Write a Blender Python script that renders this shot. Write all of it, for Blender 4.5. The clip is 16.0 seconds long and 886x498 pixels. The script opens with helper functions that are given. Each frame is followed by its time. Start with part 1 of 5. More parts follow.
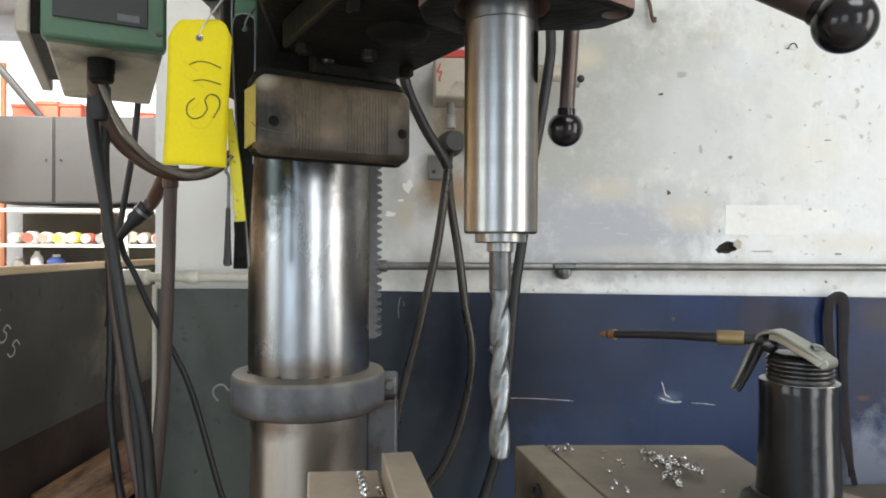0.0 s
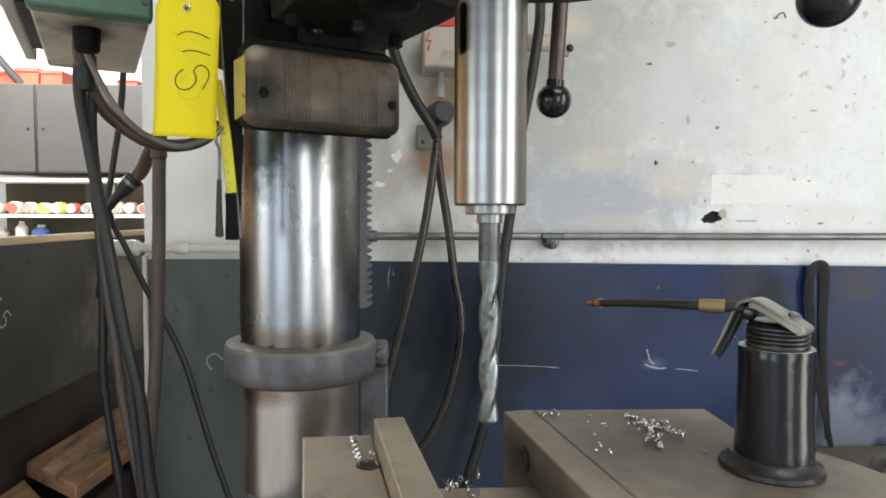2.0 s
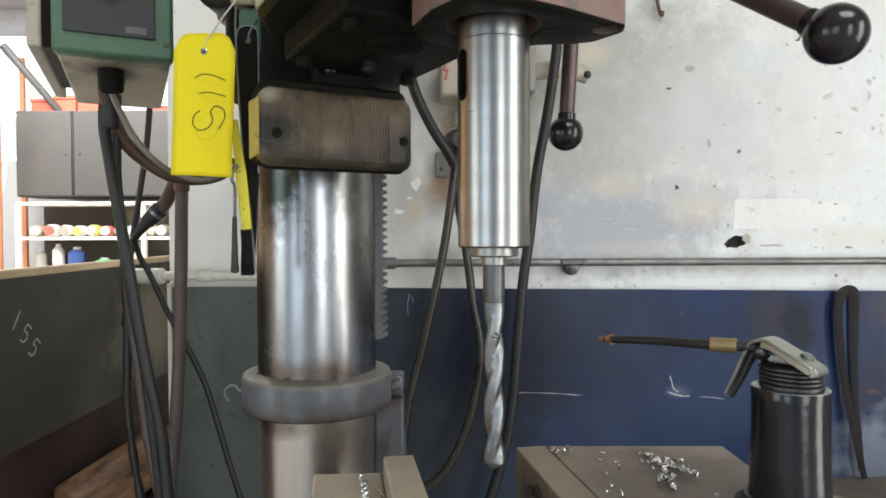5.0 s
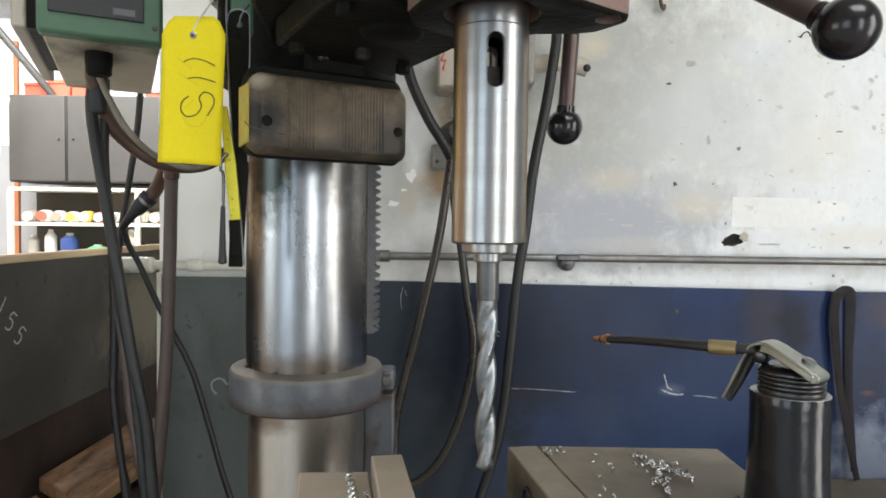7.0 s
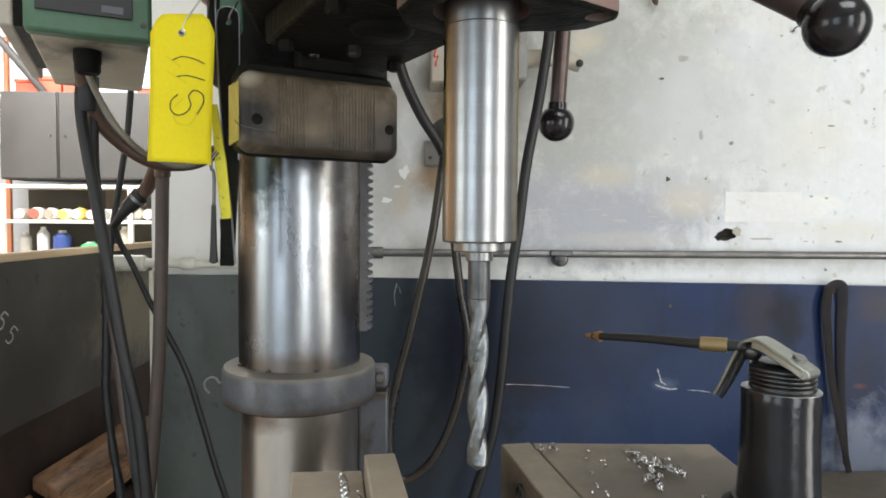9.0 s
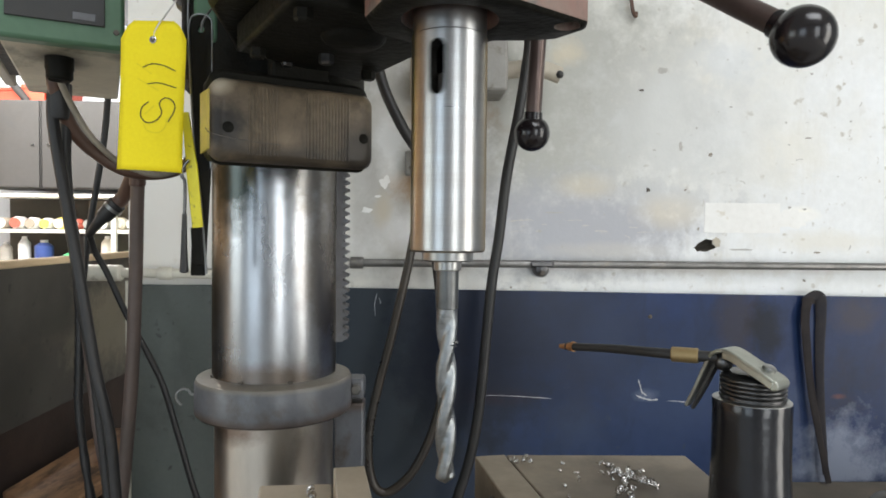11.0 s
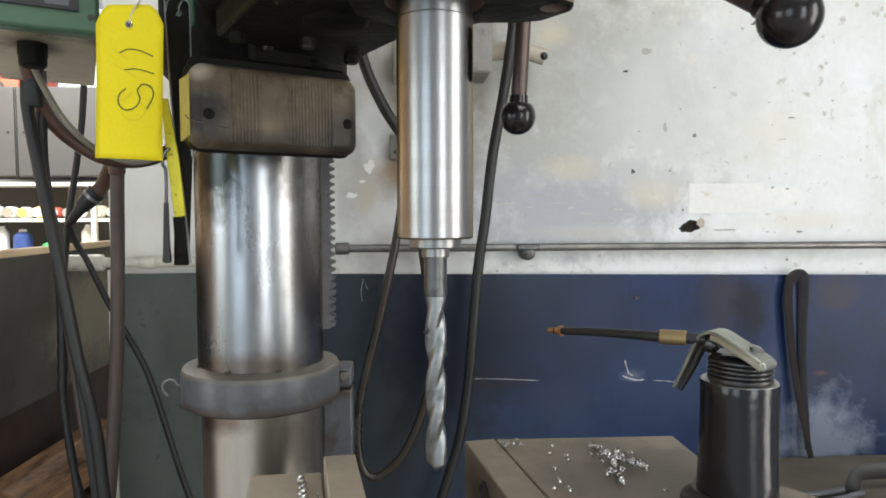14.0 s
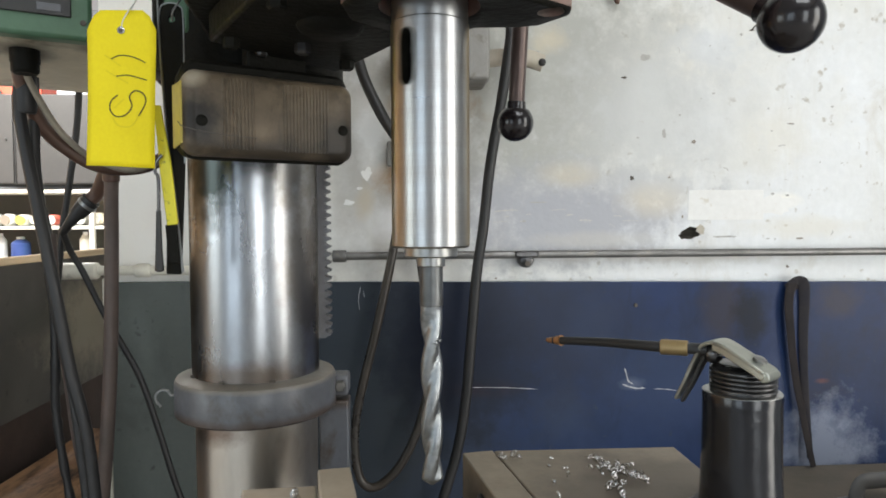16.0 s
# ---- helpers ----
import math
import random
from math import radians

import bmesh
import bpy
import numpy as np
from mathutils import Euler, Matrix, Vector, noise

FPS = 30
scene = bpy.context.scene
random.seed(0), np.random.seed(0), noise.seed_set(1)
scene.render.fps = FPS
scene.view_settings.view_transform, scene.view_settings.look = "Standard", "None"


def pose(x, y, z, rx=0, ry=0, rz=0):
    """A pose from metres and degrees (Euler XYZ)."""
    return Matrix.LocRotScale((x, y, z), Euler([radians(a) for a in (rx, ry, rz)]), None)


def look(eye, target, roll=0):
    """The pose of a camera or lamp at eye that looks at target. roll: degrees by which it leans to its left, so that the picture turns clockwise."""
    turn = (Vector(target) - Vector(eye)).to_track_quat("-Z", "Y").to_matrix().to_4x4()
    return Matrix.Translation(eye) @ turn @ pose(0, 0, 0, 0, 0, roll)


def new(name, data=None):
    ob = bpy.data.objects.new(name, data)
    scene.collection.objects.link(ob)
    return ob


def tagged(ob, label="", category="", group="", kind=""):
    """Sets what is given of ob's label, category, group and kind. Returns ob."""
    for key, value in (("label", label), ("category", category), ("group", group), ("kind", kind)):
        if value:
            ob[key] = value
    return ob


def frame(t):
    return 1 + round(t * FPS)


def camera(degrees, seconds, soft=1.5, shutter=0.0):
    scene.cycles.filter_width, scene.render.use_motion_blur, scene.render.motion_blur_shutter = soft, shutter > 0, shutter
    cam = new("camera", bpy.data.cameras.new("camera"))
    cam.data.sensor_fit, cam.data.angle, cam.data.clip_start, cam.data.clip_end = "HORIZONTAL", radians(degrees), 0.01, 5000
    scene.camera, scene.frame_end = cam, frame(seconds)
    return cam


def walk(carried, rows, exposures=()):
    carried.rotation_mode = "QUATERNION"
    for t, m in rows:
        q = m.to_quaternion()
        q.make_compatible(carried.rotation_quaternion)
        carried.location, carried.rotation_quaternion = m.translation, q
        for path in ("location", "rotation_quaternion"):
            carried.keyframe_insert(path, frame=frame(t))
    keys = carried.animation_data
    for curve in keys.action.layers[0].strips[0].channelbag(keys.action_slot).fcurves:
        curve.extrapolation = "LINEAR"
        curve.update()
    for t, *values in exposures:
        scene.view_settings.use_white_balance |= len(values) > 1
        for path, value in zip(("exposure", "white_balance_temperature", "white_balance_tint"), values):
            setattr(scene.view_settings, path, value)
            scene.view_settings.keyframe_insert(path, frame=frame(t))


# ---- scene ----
cam = camera(68.55, 16.0, soft=1.75, shutter=0.25)
# seconds, eye, turn
PATH = [
    (0, 0.0000, 0.0000, 1.2500, 89.67, -0.28, -1.86),
    (0.2, 0.0018, -0.0028, 1.2505, 88.90, -0.67, -2.55),
    (0.5, 0.0040, -0.0062, 1.2511, 88.12, -1.59, -2.71),
    (1, 0.0041, -0.0059, 1.2533, 87.64, -1.61, -3.88),
    (1.5, 0.0015, -0.0059, 1.2536, 87.35, -0.76, -4.25),
    (2, -0.0019, -0.0109, 1.2519, 86.97, -0.18, -2.87),
    (2.5, 0.0074, -0.0222, 1.2734, 87.54, 0.25, -1.37),
    (3, 0.0167, -0.0213, 1.2758, 88.56, 0.88, -1.36),
    (3.5, 0.0180, -0.0190, 1.2751, 88.98, 0.82, -0.88),
    (4, 0.0155, -0.0194, 1.2689, 88.95, 0.56, -0.47),
    (6.5, 0.0185, 0.0012, 1.2757, 87.86, -0.46, -0.86),
    (7, 0.0187, 0.0037, 1.2731, 87.84, -0.77, -0.81),
    (7.5, 0.0171, -0.0003, 1.2725, 87.67, -0.75, -0.45),
    (8, 0.0175, -0.0008, 1.2709, 87.57, -0.66, -0.57),
    (8.5, 0.0212, 0.0003, 1.2707, 87.38, -0.61, -1.35),
    (9, 0.0217, 0.0052, 1.2763, 87.39, -0.45, -1.27),
    (9.2, 0.0206, 0.0080, 1.2750, 87.43, -0.48, -0.98),
    (11.3, 0.0379, 0.0100, 1.2753, 88.38, -0.60, -2.42),
    (11.5, 0.0375, 0.0063, 1.2706, 87.94, -0.41, -2.24),
    (12, 0.0341, 0.0044, 1.2713, 86.82, 0.16, -2.07),
    (12.5, 0.0327, 0.0069, 1.2739, 86.57, 0.19, -2.09),
    (13, 0.0343, 0.0072, 1.2742, 86.48, 0.12, -2.44),
    (13.5, 0.0347, 0.0118, 1.2776, 86.65, 0.20, -3.31),
    (14, 0.0351, 0.0148, 1.2778, 86.86, 0.19, -3.68),
    (14.5, 0.0339, 0.0192, 1.2766, 86.98, 0.18, -3.65),
    (15, 0.0341, 0.0176, 1.2758, 87.02, 0.22, -3.45),
    (15.5, 0.0357, 0.0147, 1.2830, 87.20, 0.55, -3.29),
    (16, 0.0382, 0.0254, 1.2789, 87.44, 0.29, -3.76),
]
walk(cam, [(t, pose(x, y, z, rx, ry, rz)) for t, x, y, z, rx, ry, rz in PATH])

# ---- light ----
world = bpy.data.worlds.new("world")
scene.world = world
world.use_nodes = True
sky = world.node_tree.nodes.new("ShaderNodeTexSky")
sky.sky_type, sky.sun_disc = "NISHITA", False
sky.sun_elevation, sky.sun_rotation = radians(40), radians(150)
world.node_tree.links.new(sky.outputs[0], world.node_tree.nodes["Background"].inputs[0])
world.node_tree.nodes["Background"].inputs[1].default_value = 0.1
scene.view_settings.exposure = -0.07


def window_light(name, size_x, size_y, watts, colour, m):
    lamp = bpy.data.lights.new(name, "AREA")
    lamp.shape, lamp.size, lamp.size_y = "RECTANGLE", size_x, size_y
    lamp.energy, lamp.color = watts, colour
    ob = new(name, lamp)
    ob.matrix_basis = m
    return ob


window_light("window_light_south", 1.2, 2.7, 52, (0.9, 0.96, 1.0), look((1.6, -3.93, 1.42), (1.6, 0, 1.42)))
window_light("window_light_east", 1.3, 2.7, 66, (1.0, 0.98, 0.93), look((2.93, -1.15, 1.42), (0, -1.15, 1.42)))
window_light("window_light_southwest", 2.2, 2.2, 46, (0.74, 0.87, 1.0), look((-2.6, -3.93, 1.5), (-2.6, 0, 1.5)))
window_light("window_light_west_front", 2.6, 2.2, 62, (0.88, 0.96, 0.97), look((-5.93, -2.3, 1.6), (0, -2.3, 1.6)))
# Two unseen ceiling lamps, added as fill; the far one brightens the cabinets.
window_light("fill_light_far", 2.4, 1.6, 390, (1.0, 0.98, 0.94), look((-3.2, 4.2, 3.48), (-3.2, 4.4, 0)))
window_light("overhead_light", 1.6, 1.2, 44, (0.95, 0.98, 1.0), look((0.9, -0.9, 3.48), (0.9, -0.9, 0)))


# ---- materials ----
CX, CY = -0.154, 0.900  # the drill column


def mat(name, a, b=None, rough=0.6, metal=0.0, scale=8.0, fine=120.0, bump=0.15, stain=None, stain_scale=3.0, stain_at=0.58, wash=None, specks=None, drips=None,
        stretch=(1, 1, 1), rough_var=0.12, coat=0.0, glow=0.0, random_tone=0.0, spec=0.5, soft=0.12, spots=(), rim=None):
    """Two tones mixed by coarse and fine noise, with optional stains, spots of dirt and painted shade, and relief."""
    m = bpy.data.materials.new(name)
    m.use_nodes = True
    nt = m.node_tree
    bsdf = nt.nodes["Principled BSDF"]
    link = nt.links.new
    b = b or tuple(0.75 * c for c in a)

    def node(kind, **values):
        n = nt.nodes.new(kind)
        for key, value in values.items():
            n.inputs[key].default_value = value
        return n

    def ramp(source, lo, hi):
        r = nt.nodes.new("ShaderNodeValToRGB")
        r.color_ramp.elements[0].position, r.color_ramp.elements[1].position = lo, hi
        link(source, r.inputs[0])
        return r.outputs[0]

    def mix(fac, c1, c2, blend="MIX"):
        n = nt.nodes.new("ShaderNodeMix")
        n.data_type, n.blend_type = "RGBA", blend
        if isinstance(fac, float):
            n.inputs[0].default_value = fac
        else:
            link(fac, n.inputs[0])
        for slot, c in ((6, c1), (7, c2)):
            if isinstance(c, tuple):
                n.inputs[slot].default_value = (*c, 1)
            else:
                link(c, n.inputs[slot])
        return n.outputs[2]

    co = nt.nodes.new("ShaderNodeTexCoord").outputs["Object"]
    mp = nt.nodes.new("ShaderNodeMapping")
    mp.inputs["Scale"].default_value = stretch
    link(co, mp.inputs[0])
    co = mp.outputs[0]
    n1 = node("ShaderNodeTexNoise", Scale=scale, Detail=6.0, Roughness=0.62)
    n2 = node("ShaderNodeTexNoise", Scale=fine, Detail=3.0, Roughness=0.6)
    for n in (n1, n2):
        link(co, n.inputs["Vector"])
    colour = mix(ramp(n1.outputs[0], 0.35, 0.68), a, b)
    colour = mix(0.22, colour, mix(n2.outputs[0], tuple(min(1, 1.25 * c) for c in a), tuple(0.6 * c for c in b)))
    if stain:
        n3 = node("ShaderNodeTexNoise", Scale=stain_scale, Detail=8.0, Roughness=0.68, Distortion=0.4)
        link(co, n3.inputs["Vector"])
        colour = mix(ramp(n3.outputs[0], stain_at, stain_at + soft), colour, stain)
    if wash:
        n4 = node("ShaderNodeTexNoise", Scale=1.3, Detail=5.0, Roughness=0.7)
        link(co, n4.inputs["Vector"])
        colour = mix(ramp(n4.outputs[0], 0.42, 0.78), colour, wash)
    if drips:
        mp2 = nt.nodes.new("ShaderNodeMapping")
        mp2.inputs["Scale"].default_value = (9, 9, 1.6)
        link(co, mp2.inputs[0])
        n6 = node("ShaderNodeTexNoise", Scale=1.0, Detail=7.0, Roughness=0.72, Distortion=0.6)
        link(mp2.outputs[0], n6.inputs["Vector"])
        colour = mix(ramp(n6.outputs[0], 0.56, 0.95), colour, drips)
    if specks:
        n5 = node("ShaderNodeTexNoise", Scale=46.0, Detail=2.0, Roughness=0.5)
        link(co, n5.inputs["Vector"])
        colour = mix(ramp(n5.outputs[0], 0.665, 0.76), colour, specks)
    if spots:
        place = nt.nodes.new("ShaderNodeNewGeometry").outputs["Position"]
        ragged = node("ShaderNodeTexNoise", Scale=16.0, Detail=7.0, Roughness=0.7)
        link(place, ragged.inputs["Vector"])
    for centre, radii, tint, amount, rag in spots:
        sub = nt.nodes.new("ShaderNodeVectorMath")
        sub.operation = "SUBTRACT"
        link(place, sub.inputs[0])
        sub.inputs[1].default_value = centre
        mul = nt.nodes.new("ShaderNodeVectorMath")
        mul.operation = "MULTIPLY"
        link(sub.outputs[0], mul.inputs[0])
        mul.inputs[1].default_value = tuple(1 / r for r in radii)
        far = nt.nodes.new("ShaderNodeVectorMath")
        far.operation = "LENGTH"
        link(mul.outputs[0], far.inputs[0])
        edge = nt.nodes.new("ShaderNodeMath")
        edge.operation = "MULTIPLY_ADD"
        link(ragged.outputs[0], edge.inputs[0])
        edge.inputs[1].default_value = rag
        link(far.outputs["Value"], edge.inputs[2])
        fade = node("ShaderNodeMapRange")
        for k, value in ((1, 0.35 + rag / 2), (2, 1.0 + rag / 2), (3, amount), (4, 0.0)):
            fade.inputs[k].default_value = value
        link(edge.outputs[0], fade.inputs[0])
        colour = mix(fade.outputs[0], colour, tint)
    if random_tone:
        info = nt.nodes.new("ShaderNodeObjectInfo")
        hsv = nt.nodes.new("ShaderNodeHueSaturation")
        mr = nt.nodes.new("ShaderNodeMapRange")
        mr.inputs[3].default_value, mr.inputs[4].default_value = 1 - random_tone, 1 + random_tone
        link(info.outputs["Random"], mr.inputs[0])
        link(mr.outputs[0], hsv.inputs["Value"])
        link(colour, hsv.inputs["Color"])
        colour = hsv.outputs[0]
    link(colour, bsdf.inputs["Base Color"])
    mr = nt.nodes.new("ShaderNodeMapRange")
    mr.inputs[3].default_value, mr.inputs[4].default_value = max(0.03, rough - rough_var), min(1, rough + rough_var)
    link(n1.outputs[0], mr.inputs[0])
    link(mr.outputs[0], bsdf.inputs["Roughness"])
    bsdf.inputs["Metallic"].default_value = metal
    bsdf.inputs["Specular IOR Level"].default_value = spec
    if rim:
        bsdf.inputs["Specular Tint"].default_value = (*rim, 1)
    bsdf.inputs["Coat Weight"].default_value = coat
    if bump:
        bp = node("ShaderNodeBump", Strength=bump, Distance=0.002)
        add = nt.nodes.new("ShaderNodeMath")
        link(n1.outputs[0], add.inputs[0])
        link(n2.outputs[0], add.inputs[1])
        link(add.outputs[0], bp.inputs["Height"])
        link(bp.outputs[0], bsdf.inputs["Normal"])
    if glow:
        bsdf.inputs["Emission Strength"].default_value = glow
        bsdf.inputs["Emission Color"].default_value = (*a, 1)
    return m


M_WALL = mat("white_wall_paint", (0.82, 0.835, 0.84), (0.72, 0.72, 0.69), 0.5, scale=3.2, fine=60, bump=0.3, stain=(0.48, 0.41, 0.29), stain_scale=5.0, stain_at=0.58, soft=0.34,
             wash=(0.70, 0.66, 0.54), drips=(0.62, 0.59, 0.52), specks=(0.52, 0.49, 0.43),
             # The two big grey spots paint the drill head's shade on the wall.
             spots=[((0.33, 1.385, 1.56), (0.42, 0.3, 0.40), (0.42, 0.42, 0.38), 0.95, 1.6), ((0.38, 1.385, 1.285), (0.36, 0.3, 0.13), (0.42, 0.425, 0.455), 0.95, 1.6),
                    # The pale spot at x -0.47 paints light; the next one, more shade.
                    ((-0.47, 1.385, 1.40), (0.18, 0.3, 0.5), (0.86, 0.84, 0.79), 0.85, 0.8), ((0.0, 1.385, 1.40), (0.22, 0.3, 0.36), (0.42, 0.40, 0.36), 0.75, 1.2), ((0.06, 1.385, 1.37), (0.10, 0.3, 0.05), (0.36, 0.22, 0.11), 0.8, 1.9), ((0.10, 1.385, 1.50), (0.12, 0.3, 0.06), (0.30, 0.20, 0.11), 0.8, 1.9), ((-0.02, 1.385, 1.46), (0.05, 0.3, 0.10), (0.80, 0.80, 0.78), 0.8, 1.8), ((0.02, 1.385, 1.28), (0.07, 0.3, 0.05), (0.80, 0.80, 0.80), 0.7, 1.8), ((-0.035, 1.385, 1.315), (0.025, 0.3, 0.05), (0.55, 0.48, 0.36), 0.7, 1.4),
                    ((0.397, 1.385, 1.372), (0.08, 0.3, 0.035), (0.64, 0.57, 0.43), 0.55, 1.4), ((0.35, 1.385, 1.652), (0.05, 0.3, 0.04), (0.66, 0.58, 0.42), 0.6, 1.5),
                    ((0.575, 1.385, 1.32), (0.09, 0.3, 0.045), (0.68, 0.60, 0.45), 0.5, 1.4), ((0.82, 1.385, 1.46), (0.12, 0.3, 0.10), (0.76, 0.71, 0.58), 0.45, 1.6),
                    ((0.70, 1.385, 1.64), (0.10, 0.3, 0.06), (0.70, 0.73, 0.76), 0.5, 1.4), ((0.56, 1.385, 1.52), (0.05, 0.3, 0.12), (0.66, 0.66, 0.62), 0.5, 1.6),
                    ((0.45, 1.385, 1.235), (0.16, 0.3, 0.022), (0.56, 0.54, 0.50), 0.6, 1.4), ((0.9, 1.385, 1.26), (0.16, 0.3, 0.03), (0.70, 0.66, 0.56), 0.5, 1.4),
                    ((0.62, 1.385, 1.50), (0.30, 0.3, 0.20), (0.66, 0.67, 0.66), 0.6, 1.8), ((0.66, 1.385, 1.20), (0.4, 0.3, 0.02), (0.50, 0.46, 0.40), 0.6, 1.8), ((0.87, 1.385, 1.318), (0.05, 0.3, 0.02), (0.91, 0.88, 0.80), 0.8, 0.9)])
M_PATCH = mat("clean_cream_paint", (0.88, 0.87, 0.835), (0.82, 0.805, 0.765), 0.6, scale=12, fine=80, bump=0.1, specks=(0.7, 0.66, 0.58))
M_PLASTER = mat("bare_plaster", (0.16, 0.14, 0.11), (0.05, 0.045, 0.04), 0.9, scale=40, bump=0.6)
M_WALLCHIP = mat("broken_paint_chip", (0.24, 0.21, 0.175), (0.4, 0.36, 0.3), 0.85, scale=90)
M_CHIP = mat("dirty_chip", (0.07, 0.06, 0.05), (0.14, 0.12, 0.1), 0.85, scale=60)
M_SMEAR = mat("grey_smear", (0.4, 0.39, 0.36), (0.52, 0.5, 0.46), 0.8, scale=60)
M_SCUFF = mat("faint_scuff", (0.50, 0.49, 0.46), (0.62, 0.60, 0.55), 0.8, scale=60)
# The dark spots at x 0.15, 0.28 and 0.79 paint shade on the sheet.
M_BLUE = mat("blue_grey_steel_sheet", (0.015, 0.033, 0.103), (0.010, 0.021, 0.055), 0.36, spec=0.25, scale=3.2, fine=60, bump=0.08, stain=(0.022, 0.02, 0.024), stain_scale=3.6, stain_at=0.55, soft=0.25, wash=(0.030, 0.052, 0.120),
             drips=(0.008, 0.009, 0.014), specks=(0.03, 0.042, 0.075), spots=[
    # The wide blue spot at x 0.60 paints a haze to brighten it.
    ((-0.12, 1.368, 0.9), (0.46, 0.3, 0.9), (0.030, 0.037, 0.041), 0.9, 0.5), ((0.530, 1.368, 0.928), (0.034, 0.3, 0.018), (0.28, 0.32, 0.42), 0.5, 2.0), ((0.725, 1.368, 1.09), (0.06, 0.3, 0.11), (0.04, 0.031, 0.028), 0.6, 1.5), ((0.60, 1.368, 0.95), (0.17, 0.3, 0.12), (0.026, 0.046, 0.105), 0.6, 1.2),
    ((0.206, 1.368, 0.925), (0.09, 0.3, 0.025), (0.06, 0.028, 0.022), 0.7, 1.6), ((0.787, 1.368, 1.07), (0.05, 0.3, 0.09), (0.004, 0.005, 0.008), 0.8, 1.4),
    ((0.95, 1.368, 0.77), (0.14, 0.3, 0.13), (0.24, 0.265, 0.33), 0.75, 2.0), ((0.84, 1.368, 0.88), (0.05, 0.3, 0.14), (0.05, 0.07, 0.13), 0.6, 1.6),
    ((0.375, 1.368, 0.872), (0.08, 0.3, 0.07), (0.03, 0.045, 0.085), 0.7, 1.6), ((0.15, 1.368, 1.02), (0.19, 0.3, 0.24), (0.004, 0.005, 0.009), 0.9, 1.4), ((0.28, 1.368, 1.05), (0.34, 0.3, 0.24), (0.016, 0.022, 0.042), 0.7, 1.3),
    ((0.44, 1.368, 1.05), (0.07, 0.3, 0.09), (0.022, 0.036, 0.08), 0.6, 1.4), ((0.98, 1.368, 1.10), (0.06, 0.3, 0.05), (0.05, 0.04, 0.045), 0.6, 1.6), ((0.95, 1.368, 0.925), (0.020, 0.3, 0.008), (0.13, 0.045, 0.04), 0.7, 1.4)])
M_BLUEGREY = mat("grey_green_steel_sheet", (0.094, 0.108, 0.098), (0.060, 0.068, 0.061), 0.45, scale=3, bump=0.06, stain=(0.04, 0.042, 0.038), stain_scale=5, stain_at=0.54, soft=0.25, drips=(0.05, 0.052, 0.05), specks=(0.03, 0.03, 0.028))
M_SCRATCH = mat("bare_scratch", (0.55, 0.55, 0.56), (0.35, 0.36, 0.4), 0.5, scale=200)
M_GREYSHEET = mat("dark_sheet", (0.068, 0.062, 0.05), (0.035, 0.032, 0.027), 0.55, scale=4, fine=40, bump=0.15, stain=(0.115, 0.097, 0.067), stain_scale=4.5, stain_at=0.54, soft=0.3, wash=(0.035, 0.031, 0.026), specks=(0.02, 0.018, 0.015), spots=[
    ((-0.745, 1.72, 1.03), (0.3, 0.26, 0.16), (0.27, 0.24, 0.175), 0.85, 1.2), ((-0.745, 1.474, 1.065), (0.3, 0.09, 0.05), (0.03, 0.03, 0.022), 0.8, 1.6), ((-0.745, 1.30, 0.98), (0.3, 0.15, 0.08), (0.035, 0.032, 0.026), 0.6, 1.5)])
M_RUSTY = mat("rusty_brown_steel", (0.058, 0.034, 0.025), (0.028, 0.019, 0.016), 0.75, scale=6, bump=0.3)
M_WOODEDGE = mat("worn_wood_edge", (0.78, 0.62, 0.41), (0.64, 0.47, 0.28), 0.7, scale=5, fine=60, stretch=(6, 0.6, 6), bump=0.3)
M_WOOD = mat("oiled_wood", (0.50, 0.29, 0.155), (0.24, 0.13, 0.07), 0.7, scale=4, fine=50, stretch=(3, 0.8, 3), bump=0.35, stain=(0.045, 0.028, 0.02), stain_scale=7, stain_at=0.48, soft=0.2)
# The x -0.23 spot and the rim tint paint out a bright edge reflection.
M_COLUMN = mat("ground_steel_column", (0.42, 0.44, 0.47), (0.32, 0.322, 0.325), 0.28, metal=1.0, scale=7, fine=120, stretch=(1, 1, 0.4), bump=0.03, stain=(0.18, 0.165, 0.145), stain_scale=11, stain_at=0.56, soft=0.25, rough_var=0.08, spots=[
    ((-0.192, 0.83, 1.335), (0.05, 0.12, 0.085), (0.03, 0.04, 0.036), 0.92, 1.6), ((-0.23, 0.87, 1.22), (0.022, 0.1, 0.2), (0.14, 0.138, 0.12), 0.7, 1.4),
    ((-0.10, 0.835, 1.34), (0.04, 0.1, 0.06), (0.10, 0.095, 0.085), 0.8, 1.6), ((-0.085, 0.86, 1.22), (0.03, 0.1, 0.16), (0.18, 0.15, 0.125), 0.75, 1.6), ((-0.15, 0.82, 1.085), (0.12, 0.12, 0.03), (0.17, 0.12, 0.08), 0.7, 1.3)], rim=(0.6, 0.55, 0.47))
M_COLUMN_DULL = mat("dull_steel_column", (0.72, 0.68, 0.62), (0.52, 0.47, 0.40), 0.31, metal=1.0, scale=5, fine=90, stretch=(1, 1, 0.25), bump=0.03, stain=(0.34, 0.25, 0.18), stain_scale=5, stain_at=0.54, soft=0.25, rough_var=0.1, spots=[
    ((-0.19, 0.84, 1.02), (0.05, 0.08, 0.025), (0.16, 0.09, 0.06), 0.7, 1.5), ((-0.10, 0.84, 0.98), (0.02, 0.08, 0.07), (0.2, 0.15, 0.11), 0.6, 1.5)])
